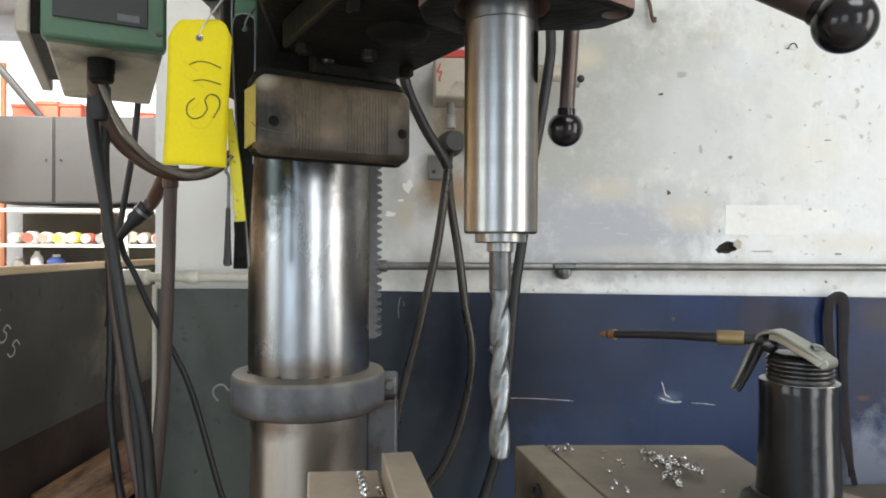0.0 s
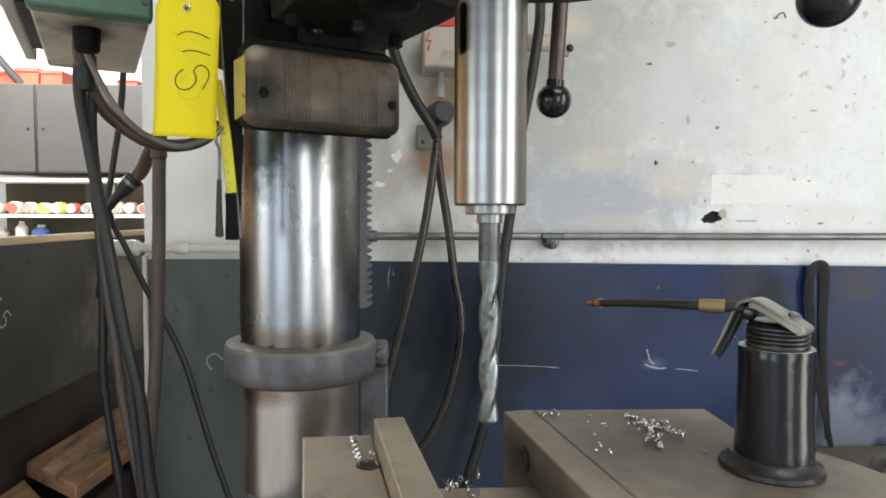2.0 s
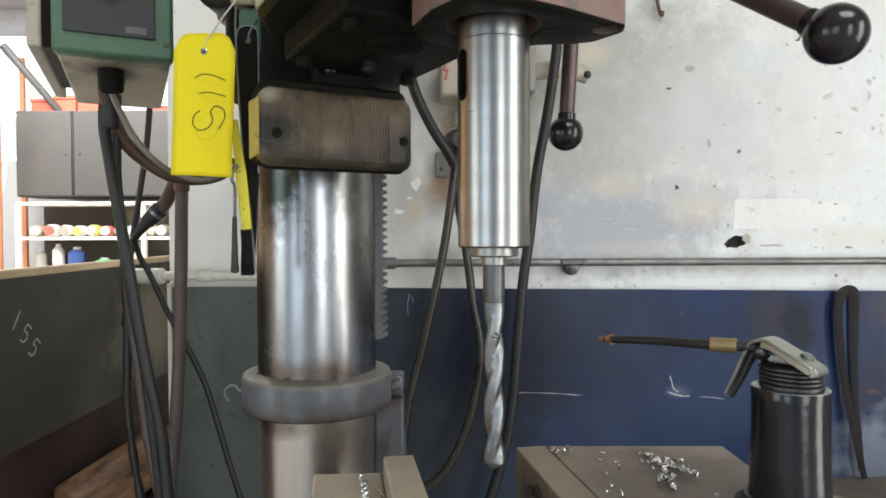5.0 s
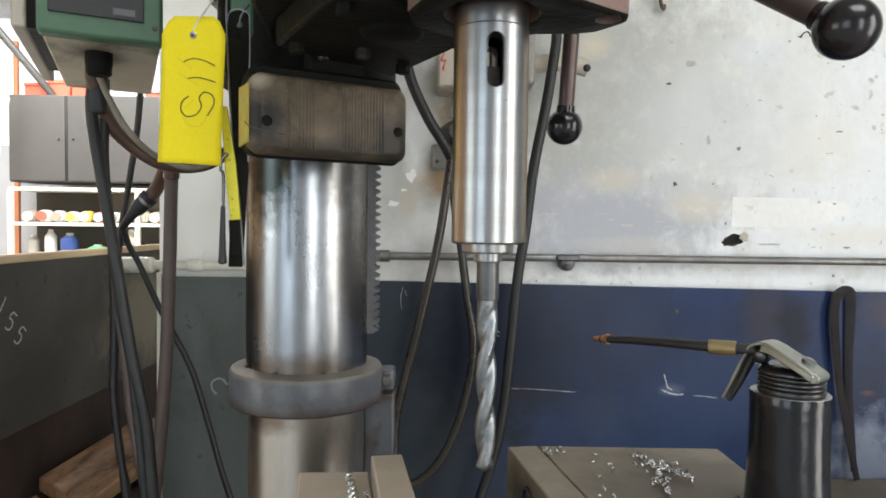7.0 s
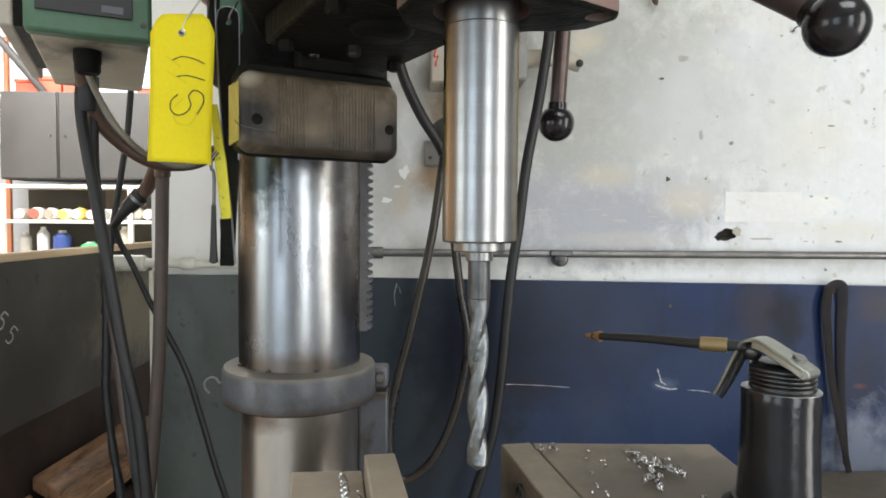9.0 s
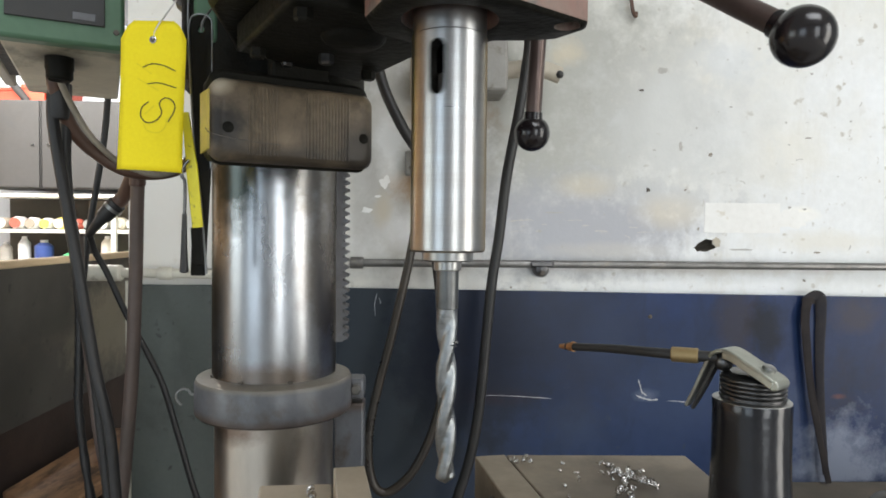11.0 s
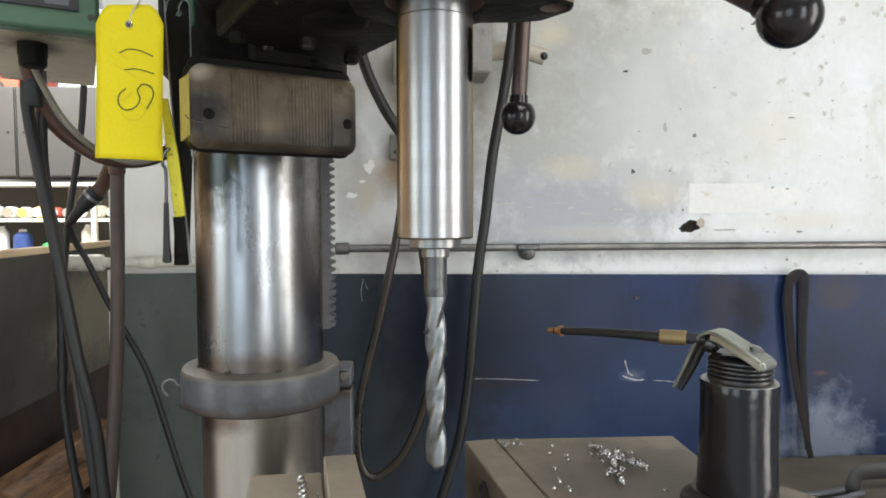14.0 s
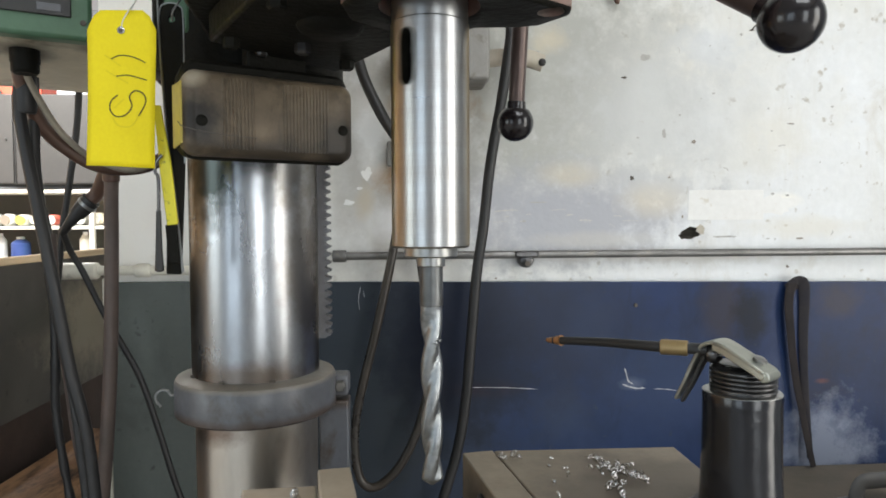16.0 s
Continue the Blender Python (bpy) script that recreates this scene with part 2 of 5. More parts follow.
# The warm rim tint paints a coppery reflection along the sleeve's edges.
M_SPINDLE = mat("polished_spindle", (0.38, 0.385, 0.39), (0.32, 0.31, 0.295), 0.29, metal=1.0, scale=6, fine=200, stretch=(0.4, 0.4, 6), bump=0.008, rough_var=0.05, rim=(0.5, 0.38, 0.22))
M_STEEL = mat("tool_steel", (0.34, 0.34, 0.335), (0.24, 0.24, 0.23), 0.34, metal=1.0, scale=30, fine=200, bump=0.04)
M_SHANK = mat("dull_drill_shank", (0.16, 0.165, 0.165), (0.10, 0.10, 0.098), 0.42, metal=0.9, scale=40, fine=200, bump=0.06, stain=(0.06, 0.058, 0.05), stain_scale=60, stain_at=0.55)
M_DRILL = mat("drill_steel", (0.34, 0.36, 0.37), (0.17, 0.175, 0.18), 0.40, metal=1.0, scale=45, fine=260, bump=0.35, stain=(0.09, 0.09, 0.085), stain_scale=40, stain_at=0.52, soft=0.2, rough_var=0.2)
M_RACK = mat("rack_steel", (0.22, 0.22, 0.235), (0.13, 0.125, 0.12), 0.45, metal=0.8, scale=20)
M_COLLAR = mat("grey_painted_casting", (0.135, 0.138, 0.15), (0.085, 0.087, 0.093), 0.34, scale=14, fine=90, bump=0.25, stain=(0.07, 0.055, 0.04), stain_scale=9, stain_at=0.56, spots=[((CX, CY, 1.032), (0.3, 0.3, 0.012), (0.07, 0.045, 0.03), 0.8, 1.2), ((CX, CY, 1.078), (0.3, 0.3, 0.007), (0.27, 0.235, 0.185), 0.7, 1.0)])
M_HEAD = mat("oily_black_casting", (0.014, 0.013, 0.010), (0.008, 0.0078, 0.0065), 0.5, scale=12, bump=0.6, stain=(0.014, 0.011, 0.007), stain_scale=14, spec=0.07)
M_CREAM = mat("cream_machine_paint", (0.62, 0.55, 0.41), (0.46, 0.39, 0.28), 0.5, scale=9, bump=0.15, stain=(0.13, 0.09, 0.05), stain_scale=7, stain_at=0.56)
M_RED = mat("worn_red_paint", (0.22, 0.105, 0.085), (0.20, 0.15, 0.122), 0.5, scale=20, fine=110, bump=0.45, stain=(0.13, 0.105, 0.09), stain_scale=26, stain_at=0.48)
M_GREEN = mat("green_machine_paint", (0.085, 0.175, 0.10), (0.06, 0.125, 0.072), 0.45, scale=9, bump=0.1, stain=(0.05, 0.07, 0.045), stain_scale=8, stain_at=0.6)
M_BOXUNDER = mat("dirty_cream_underside", (0.60, 0.54, 0.40), (0.42, 0.37, 0.27), 0.6, scale=8, bump=0.1, stain=(0.07, 0.06, 0.045), stain_scale=7, stain_at=0.54, soft=0.2, spots=[((-0.425, 0.87, 1.49), (0.04, 0.06, 0.04), (0.03, 0.026, 0.02), 0.85, 1.3), ((-0.33, 0.86, 1.49), (0.03, 0.06, 0.04), (0.09, 0.075, 0.055), 0.7, 1.4)])
M_BLACK = mat("black_plate", (0.022, 0.022, 0.022), (0.035, 0.033, 0.03), 0.5, scale=20)
M_RUBBER = mat("black_rubber", (0.011, 0.011, 0.011), (0.024, 0.022, 0.021), 0.48, scale=25, fine=150, bump=0.1)
M_LOOP = mat("dusty_dark_cable", (0.020, 0.017, 0.014), (0.048, 0.038, 0.028), 0.3, scale=14, fine=150, bump=0.1)
M_BROWNHOSE = mat("brown_hose", (0.11, 0.055, 0.035), (0.075, 0.045, 0.032), 0.38, scale=18, bump=0.12)
M_TUBE = mat("dusty_brown_conduit", (0.13, 0.09, 0.075), (0.09, 0.07, 0.06), 0.5, scale=12, bump=0.15)
M_WHITECABLE = mat("greyed_white_cable", (0.33, 0.29, 0.22), (0.17, 0.145, 0.11), 0.5, scale=22, bump=0.05)
M_TAG = mat("yellow_card", (0.97, 0.77, 0.006), (0.94, 0.73, 0.006), 0.75, scale=14, fine=300, bump=0.05)
M_INK = mat("black_ink", (0.02, 0.02, 0.018), (0.03, 0.03, 0.025), 0.7)
M_FAINT = mat("faint_pencil", (0.84, 0.68, 0.012), (0.86, 0.69, 0.012), 0.75)
M_CHALK = mat("white_chalk", (0.6, 0.59, 0.55), (0.4, 0.39, 0.36), 0.9, scale=120)
M_STRING = mat("white_string", (0.75, 0.74, 0.7), (0.65, 0.64, 0.6), 0.8)
M_YELLOW = mat("scuffed_yellow_paint", (0.74, 0.66, 0.03), (0.62, 0.54, 0.03), 0.5, scale=20, stain=(0.05, 0.045, 0.03), stain_scale=90, stain_at=0.58)
M_LENS = mat("grimy_lamp_lens", (0.20, 0.152, 0.10), (0.07, 0.054, 0.038), 0.40, scale=14, fine=120, spec=0.3, bump=0.1, stain=(0.03, 0.025, 0.018), stain_scale=18, stain_at=0.5, soft=0.2, drips=(0.025, 0.02, 0.015), spots=[
    ((-0.160, 0.70, 1.376), (0.034, 0.2, 0.034), (0.012, 0.010, 0.008), 0.9, 1.4), ((-0.02, 0.75, 1.36), (0.05, 0.2, 0.05), (0.02, 0.016, 0.012), 0.85, 1.4), ((-0.10, 0.72, 1.348), (0.09, 0.2, 0.02), (0.016, 0.013, 0.010), 0.8, 1.2),
    ((-0.160, 0.668, 1.420), (0.016, 0.1, 0.014), (0.42, 0.36, 0.27), 0.85, 0.8), ((-0.10, 0.72, 1.434), (0.09, 0.2, 0.007), (0.02, 0.017, 0.013), 0.7, 1.0)])
M_AMBER = mat("yellowed_lamp_body", (0.62, 0.50, 0.09), (0.42, 0.32, 0.08), 0.5, scale=16, stain=(0.2, 0.16, 0.08), stain_scale=20)
M_BAKELITE = mat("black_bakelite", (0.008, 0.007, 0.008), (0.014, 0.010, 0.010), 0.19, scale=20, bump=0.02, spec=0.5, rough_var=0.05)
M_ROD = mat("dull_brown_rod", (0.12, 0.085, 0.075), (0.075, 0.055, 0.05), 0.36, metal=0.6, scale=20)
M_CAN = mat("black_oiled_can", (0.008, 0.008, 0.010), (0.012, 0.012, 0.015), 0.2, scale=14, fine=50, bump=0.2, spec=0.55, stain=(0.016, 0.015, 0.014), stain_scale=16, rough_var=0.1)
M_CANBASE = mat("oily_base", (0.05, 0.046, 0.04), (0.025, 0.022, 0.02), 0.35, metal=0.5, scale=24, bump=0.2)
M_NECK = mat("dark_steel_neck", (0.12, 0.118, 0.118), (0.06, 0.058, 0.058), 0.32, metal=0.9, scale=30)
M_LEVER = mat("nickel_lever", (0.45, 0.46, 0.41), (0.33, 0.335, 0.29), 0.42, metal=1.0, scale=22, bump=0.06)
M_BRASS = mat("dull_brass", (0.36, 0.26, 0.12), (0.26, 0.19, 0.1), 0.45, metal=0.7, scale=30)
M_COPPER = mat("copper_tip", (0.48, 0.24, 0.1), (0.4, 0.2, 0.1), 0.4, metal=0.8, scale=30)
# Both spots darken the moving jaw, painting the drill head's shade on it.
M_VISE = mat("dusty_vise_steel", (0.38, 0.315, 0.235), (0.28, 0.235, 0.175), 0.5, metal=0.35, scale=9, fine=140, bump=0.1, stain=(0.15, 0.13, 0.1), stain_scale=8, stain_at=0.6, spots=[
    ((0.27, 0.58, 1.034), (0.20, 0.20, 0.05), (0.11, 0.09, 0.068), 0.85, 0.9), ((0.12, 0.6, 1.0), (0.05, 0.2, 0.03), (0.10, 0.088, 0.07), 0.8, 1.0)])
M_SWARF = mat("bright_swarf", (0.75, 0.74, 0.72), (0.5, 0.5, 0.5), 0.22, metal=1.0, scale=80)
M_TABLE = mat("cast_table", (0.2, 0.18, 0.15), (0.12, 0.11, 0.095), 0.5, metal=0.4, scale=7, bump=0.2)
M_PIPE = mat("galvanised_pipe", (0.25, 0.24, 0.23), (0.15, 0.145, 0.135), 0.4, metal=0.7, scale=15, stain=(0.3, 0.27, 0.22), stain_scale=12)
M_PALEPIPE = mat("painted_pipe", (0.76, 0.74, 0.64), (0.62, 0.59, 0.50), 0.5, scale=15, stain=(0.2, 0.18, 0.14), stain_scale=12, stain_at=0.6)
M_GREYBOX = mat("grey_switch_box", (0.3, 0.29, 0.27), (0.22, 0.21, 0.19), 0.5, scale=14, stain=(0.13, 0.11, 0.08), stain_scale=10)
M_PALEBOX = mat("pale_box_cover", (0.5, 0.45, 0.36), (0.42, 0.37, 0.3), 0.55, scale=14, stain=(0.25, 0.2, 0.14), stain_scale=14)
M_REDINK = mat("red_print", (0.55, 0.05, 0.04), (0.5, 0.07, 0.05), 0.6)
M_STRAPBACK = mat("worn_strap_back", (0.044, 0.038, 0.038), (0.024, 0.025, 0.034), 0.7, scale=18, bump=0.2, spec=0.2)
M_LEATHER = mat("dark_strap", (0.020, 0.017, 0.018), (0.035, 0.029, 0.027), 0.7, scale=20, bump=0.2, spec=0.15)
M_BENCH = mat("stained_bench_top", (0.19, 0.15, 0.11), (0.11, 0.1, 0.075), 0.6, scale=6, bump=0.2)
M_CABINET = mat("grey_cabinet_paint", (0.078, 0.0745, 0.072), (0.062, 0.0595, 0.0575), 0.5, scale=1.5, fine=30, bump=0.03, stain=(0.058, 0.058, 0.062), stain_scale=2.2, stain_at=0.55, random_tone=0.1)
M_SHELF = mat("cream_shelf_paint", (0.84, 0.82, 0.74), (0.76, 0.73, 0.64), 0.55, scale=3)
M_DARKBACK = mat("dark_backing", (0.05, 0.047, 0.04), (0.10, 0.09, 0.07), 0.8, scale=2)
M_ORANGE = mat("orange_paint", (0.72, 0.12, 0.065), (0.6, 0.09, 0.05), 0.5, scale=3)
M_RUSTORANGE = mat("faded_orange_paint", (0.55, 0.2, 0.09), (0.42, 0.16, 0.08), 0.6, scale=5, stain=(0.3, 0.2, 0.14), stain_scale=6)
M_CONCRETE = mat("concrete_floor", (0.52, 0.51, 0.49), (0.40, 0.39, 0.38), 0.75, scale=1.5, fine=50, bump=0.2)
M_SHOPWALL = mat("shop_wall", (0.46, 0.48, 0.50), (0.38, 0.40, 0.42), 0.8, scale=1.2, stain=(0.26, 0.26, 0.26), stain_scale=1.5)
# Unseen west wall, coloured warm so the steel reflects copper on its left.
M_WESTWALL = mat("warm_reflection_paint", (0.58, 0.36, 0.17), (0.47, 0.28, 0.13), 0.8, scale=1.5, stain=(0.3, 0.16, 0.09), stain_scale=1.5)
M_CEILING = mat("ceiling_boards", (0.45, 0.45, 0.44), (0.36, 0.36, 0.35), 0.8, scale=1.5)
M_DAY = mat("bright_outdoors", (0.95, 0.97, 1.0), (0.9, 0.95, 1.0), 0.9, glow=0.95, bump=0)
M_GLINT = mat("white_plastic", (0.78, 0.77, 0.74), (0.7, 0.69, 0.66), 0.4)


def plain(name, c, rough=0.45, metal=0.0):
    return mat(name, c, tuple(0.8 * x for x in c), rough, metal, scale=10)


# ---- mesh helpers ----
def bm_new():
    return bmesh.new()


def prism(bm, poly, z0, z1):
    """Closed prism over a polygon in plan (counter-clockwise)."""
    lo = [bm.verts.new((x, y, z0)) for x, y in poly]
    hi = [bm.verts.new((x, y, z1)) for x, y in poly]
    bm.faces.new(lo[::-1])
    bm.faces.new(hi)
    n = len(poly)
    for i in range(n):
        bm.faces.new((lo[i], lo[(i + 1) % n], hi[(i + 1) % n], hi[i]))


def box(bm, x0, x1, y0, y1, z0, z1, m=None):
    b = bmesh.new()
    prism(b, [(x0, y0), (x1, y0), (x1, y1), (x0, y1)], z0, z1)
    if m is not None:
        bmesh.ops.transform(b, matrix=m, verts=b.verts)
    me = bpy.data.meshes.new("tmp")
    b.to_mesh(me)
    b.free()
    bm.from_mesh(me)
    bpy.data.meshes.remove(me)


def lathe(bm, profile, cx=0.0, cy=0.0, seg=48, m=None, squash=None):
    """A turned body: profile of (radius, z) from bottom to top, closed at both ends."""
    made = []
    for r, z in profile:
        ring = []
        for i in range(seg):
            a = 2 * math.pi * i / seg
            rr = r * (squash(a, z) if squash else 1)
            v = Vector((cx + rr * math.cos(a), cy + rr * math.sin(a), z))
            ring.append(bm.verts.new(m @ v if m is not None else v))
        made.append(ring)
    for a, b in zip(made, made[1:]):
        for i in range(seg):
            bm.faces.new((a[i], a[(i + 1) % seg], b[(i + 1) % seg], b[i]))
    bm.faces.new(made[0][::-1])
    bm.faces.new(made[-1])


def smooth_path(pts, steps=6):
    """Catmull-Rom points through the given ones."""
    p = [Vector(q) for q in pts]
    p = [2 * p[0] - p[1], *p, 2 * p[-1] - p[-2]]
    out = []
    for a, b, c, d in zip(p, p[1:], p[2:], p[3:]):
        for i in range(steps):
            t = i / steps
            out.append(0.5 * (2 * b + (c - a) * t + (2 * a - 5 * b + 4 * c - d) * t * t + (3 * b - a - 3 * c + d) * t ** 3))
    out.append(p[-2])
    return out


def sweep(bm, pts, radius, sides=10, steps=6, flat=1.0, wobble=0.0):
    """A tube along a smooth path; radius is a number or a function of 0..1; flat squeezes it to a band."""
    path = smooth_path(pts, steps) if steps > 1 else [Vector(q) for q in pts]
    ref = Vector((0.3, 0.2, 1)) if abs((path[1] - path[0]).normalized().z) < 0.8 else Vector((1, 0.1, 0))
    rings = []
    for i, q in enumerate(path):
        d = (path[min(i + 1, len(path) - 1)] - path[max(i - 1, 0)]).normalized()
        side = (ref - d * ref.dot(d)).normalized()
        ref = side
        up = d.cross(side)
        r = radius(i / (len(path) - 1)) if callable(radius) else radius
        r *= 1 + wobble * noise.noise(q * 60)
        rings.append([bm.verts.new(q + r * (side * math.cos(2 * math.pi * k / sides) + flat * up * math.sin(2 * math.pi * k / sides))) for k in range(sides)])
    for a, b in zip(rings, rings[1:]):
        for k in range(sides):
            bm.faces.new((a[k], a[(k + 1) % sides], b[(k + 1) % sides], b[k]))
    bm.faces.new(rings[0][::-1])
    bm.faces.new(rings[-1])


def rod(bm, a, b, r, sides=16):
    sweep(bm, [a, b], r, sides, 1)


def ball(bm, c, r, flat=1.0):
    bmesh.ops.create_uvsphere(bm, u_segments=32, v_segments=20, radius=r, matrix=Matrix.Translation(c) @ Matrix.Diagonal((1, 1, flat, 1)))


def finish(ob, bevel=0.0, segments=2, angle=35):
    me = ob.data
    for p in me.polygons:
        p.use_smooth = True
    me.set_sharp_from_angle(angle=radians(angle))
    if bevel:
        mod = ob.modifiers.new("bevel", "BEVEL")
        mod.width, mod.segments, mod.limit_method, mod.angle_limit = bevel, segments, "ANGLE", radians(40)
        mod.harden_normals = False


def part(name, bm, material, parent=None, label="", bevel=0.0, angle=35, segments=2):
    """Links a bmesh, given in world space, as one mesh object under a thing or part."""
    bmesh.ops.recalc_face_normals(bm, faces=bm.faces)
    me = bpy.data.meshes.new(name)
    bm.to_mesh(me)
    bm.free()
    me.materials.append(material)
    ob = new(name, me)
    finish(ob, bevel, segments, angle)
    if parent is not None:
        ob.parent = parent
        if parent.type == "EMPTY":
            ob.matrix_parent_inverse = Matrix.Translation(-parent.location)
    if label:
        ob["label"] = label
    return ob


def thing(name, at, label, category, group="", kind=""):
    ob = new(name)
    ob.empty_display_size = 0.05
    ob.location = at
    return tagged(ob, label, category, group, kind)


def single(name, bm, material, label, category, kind="", bevel=0.0, group="", angle=35):
    return tagged(part(name, bm, material, None, "", bevel, angle), label, category, group, kind)


def carve(ob, cutter_bm):
    """Cuts a solid out of a mesh object."""
    me = bpy.data.meshes.new("cutter")
    bmesh.ops.recalc_face_normals(cutter_bm, faces=cutter_bm.faces)
    cutter_bm.to_mesh(me)
    cutter_bm.free()
    tool = new("cutter", me)
    mod = ob.modifiers.new("cut", "BOOLEAN")
    mod.operation, mod.object, mod.solver = "DIFFERENCE", tool, "EXACT"
    bpy.context.view_layer.update()
    done = bpy.data.meshes.new_from_object(ob.evaluated_get(bpy.context.evaluated_depsgraph_get()))
    ob.modifiers.remove(mod)
    ob.data = done
    bpy.data.objects.remove(tool)
    bpy.data.meshes.remove(me)


def blob(bm, x, y, z, rx, rz, seed, n=28, thick=0.0008, square=1.0):
    """A thin uneven flake standing on a wall that faces -y; square above 1 fills out its corners."""
    pts = []
    for i in range(n):
        a = 2 * math.pi * i / n
        c, s = math.cos(a), math.sin(a)
        k = 0.85 + 0.5 * noise.noise(Vector((1.3 * c, 1.3 * s, 7.7 * seed))) + 0.25 * noise.noise(Vector((4 * c, 4 * s, 3.1 * seed)))
        k /= (abs(c) ** (2 * square) + abs(s) ** (2 * square)) ** (1 / (2 * square))
        pts.append((x + rx * k * c, z + rz * k * s))
    front = [bm.verts.new((px, y - thick, pz)) for px, pz in pts]
    back = [bm.verts.new((px, y + 0.001, pz)) for px, pz in pts]
    bm.faces.new(front)
    bm.faces.new(back[::-1])
    for i in range(n):
        bm.faces.new((front[i], front[(i + 1) % n], back[(i + 1) % n], back[i]))


# ---- the shop: shell ----
def slab(name, x0, x1, y0, y1, z0, z1, material, label, holes=()):
    bm = bm_new()
    box(bm, x0, x1, y0, y1, z0, z1)
    ob = single(name, bm, material, label, name.split("_")[0], "structure")
    for h in holes:
        cb = bm_new()
        box(cb, *h)
        carve(ob, cb)
    return ob


slab("floor", -6.2, 3.2, -4.2, 6.9, -0.1, 0.0, M_CONCRETE, "worn grey concrete workshop floor")
# Both ceiling openings are made up for the added lamps.
slab("ceiling", -6.2, 3.2, -4.2, 6.9, 3.5, 3.6, M_CEILING, "pale workshop ceiling with two openings added for lamps", [(0.1, 1.7, -1.5, -0.3, 3.4, 3.7), (-4.4, -2.0, 3.4, 5.0, 3.4, 3.7)])
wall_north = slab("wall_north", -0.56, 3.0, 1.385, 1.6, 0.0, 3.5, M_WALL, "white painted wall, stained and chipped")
slab("wall_far", -6.0, 3.0, 6.55, 6.75, 0.0, 3.5, M_SHOPWALL, "pale far shop wall with a bright window", [(-5.6, -2.2, 6.4, 6.9, 2.0, 3.3)])
slab("wall_west", -6.2, -6.0, -4.2, 6.75, 0.0, 3.5, M_WESTWALL, "pale shop wall", [(-6.3, -5.9, 4.6, 6.2, 0.8, 3.2), (-6.3, -5.9, -3.6, -1.0, 0.5, 2.7)])
slab("wall_east", 3.0, 3.2, -4.2, 6.75, 0.0, 3.5, M_SHOPWALL, "pale shop wall", [(2.9, 3.3, -1.8, -0.5, 0.07, 2.77)])
slab("wall_south", -6.0, 3.0, -4.2, -4.0, 0.0, 3.5, M_SHOPWALL, "pale shop wall", [(1.0, 2.2, -4.3, -3.9, 0.07, 2.77), (-3.7, -1.5, -4.3, -3.9, 0.4, 2.6)])
bm = bm_new()
box(bm, -6.0, -2.0, 7.4, 7.42, 1.5, 3.8)
single("backdrop_far", bm, M_DAY, "bright overcast daylight outside the window", "backdrop", "structure")
bm = bm_new()
box(bm, -6.9, -6.88, 4.2, 6.6, 0.4, 3.6)
single("backdrop_west", bm, M_DAY, "bright overcast daylight outside the window", "backdrop", "structure")

# broken-out hole in the plaster
cb = bm_new()
bmesh.ops.create_icosphere(cb, subdivisions=3, radius=1.0)
for v in cb.verts:
    k = 1 + 0.45 * noise.noise(v.co * 2.3)
    v.co = Vector((0.659 + 0.023 * k * v.co.x + 0.006 * v.co.z, 1.385 + 0.030 * v.co.y, 1.247 + 0.0135 * k * v.co.z))
carve(wall_north, cb)
wall_north.data.materials.append(M_PLASTER)
for p in wall_north.data.polygons:
    c = p.center
    if 0.6 < c.x < 0.72 and 1.2 < c.z < 1.3 and (c.y > 1.388 or p.area < 0.0002):
        p.material_index = 1

# marks on the paint: x, z, half width, half height
MARKS = [
    (0.513, 1.577, 0.009, 0.003), (0.531, 1.366, 0.006, 0.008), (0.612, 1.367, 0.004, 0.003), (0.665, 1.443, 0.007, 0.005),
    (0.880, 1.482, 0.012, 0.002), (0.642, 1.283, 0.003, 0.005), (0.239, 1.155, 0.003, 0.003),
    (0.878, 1.174, 0.004, 0.004), (0.904, 1.235, 0.012, 0.003), (0.789, 1.680, 0.008, 0.002),
    
]
for i, (x, z, rx, rz) in enumerate(MARKS):
    bm = bm_new()
    blob(bm, x, 1.3845, z, 0.8 * rx, 0.8 * rz, i)
    part("paint_chip", bm, M_CHIP if i in (0, 1) else M_WALLCHIP, wall_north)
SMEARS = [(0.556, 1.62, 0.012, 0.008), (0.74, 1.24, 0.03, 0.002), (0.33, 1.315, 0.02, 0.0015), (0.60, 1.46, 0.004, 0.012)]
for i, (x, z, rx, rz) in enumerate(SMEARS):
    bm = bm_new()
    blob(bm, x, 1.3848, z, rx, rz, 60 + i, 28, 0.0004)
    part("smear", bm, M_SMEAR, wall_north, "grey dirt smear")
rng = random.Random(21)
for i in range(34):
    x, z, r = rng.uniform(0.28, 1.0), rng.uniform(1.23, 1.72), rng.uniform(0.0012, 0.0035)
    bm = bm_new()
    blob(bm, x, 1.3848, z, r * rng.uniform(0.6, 1.8), r * rng.uniform(0.5, 1.2), 200 + i, 14, 0.0003)
    part("paint_fleck", bm, M_SMEAR, wall_north)
bm = bm_new()
prism(bm, [(0.654, 1.3842), (0.822, 1.3842), (0.822, 1.386), (0.654, 1.386)], 1.276, 1.340)
for v in bm.verts:
    v.co.x += 0.004 * noise.noise(v.co * 40)
part("plaster_patch", bm, M_PATCH, wall_north, "clean cream rectangle where something was taken off", 0.0003)
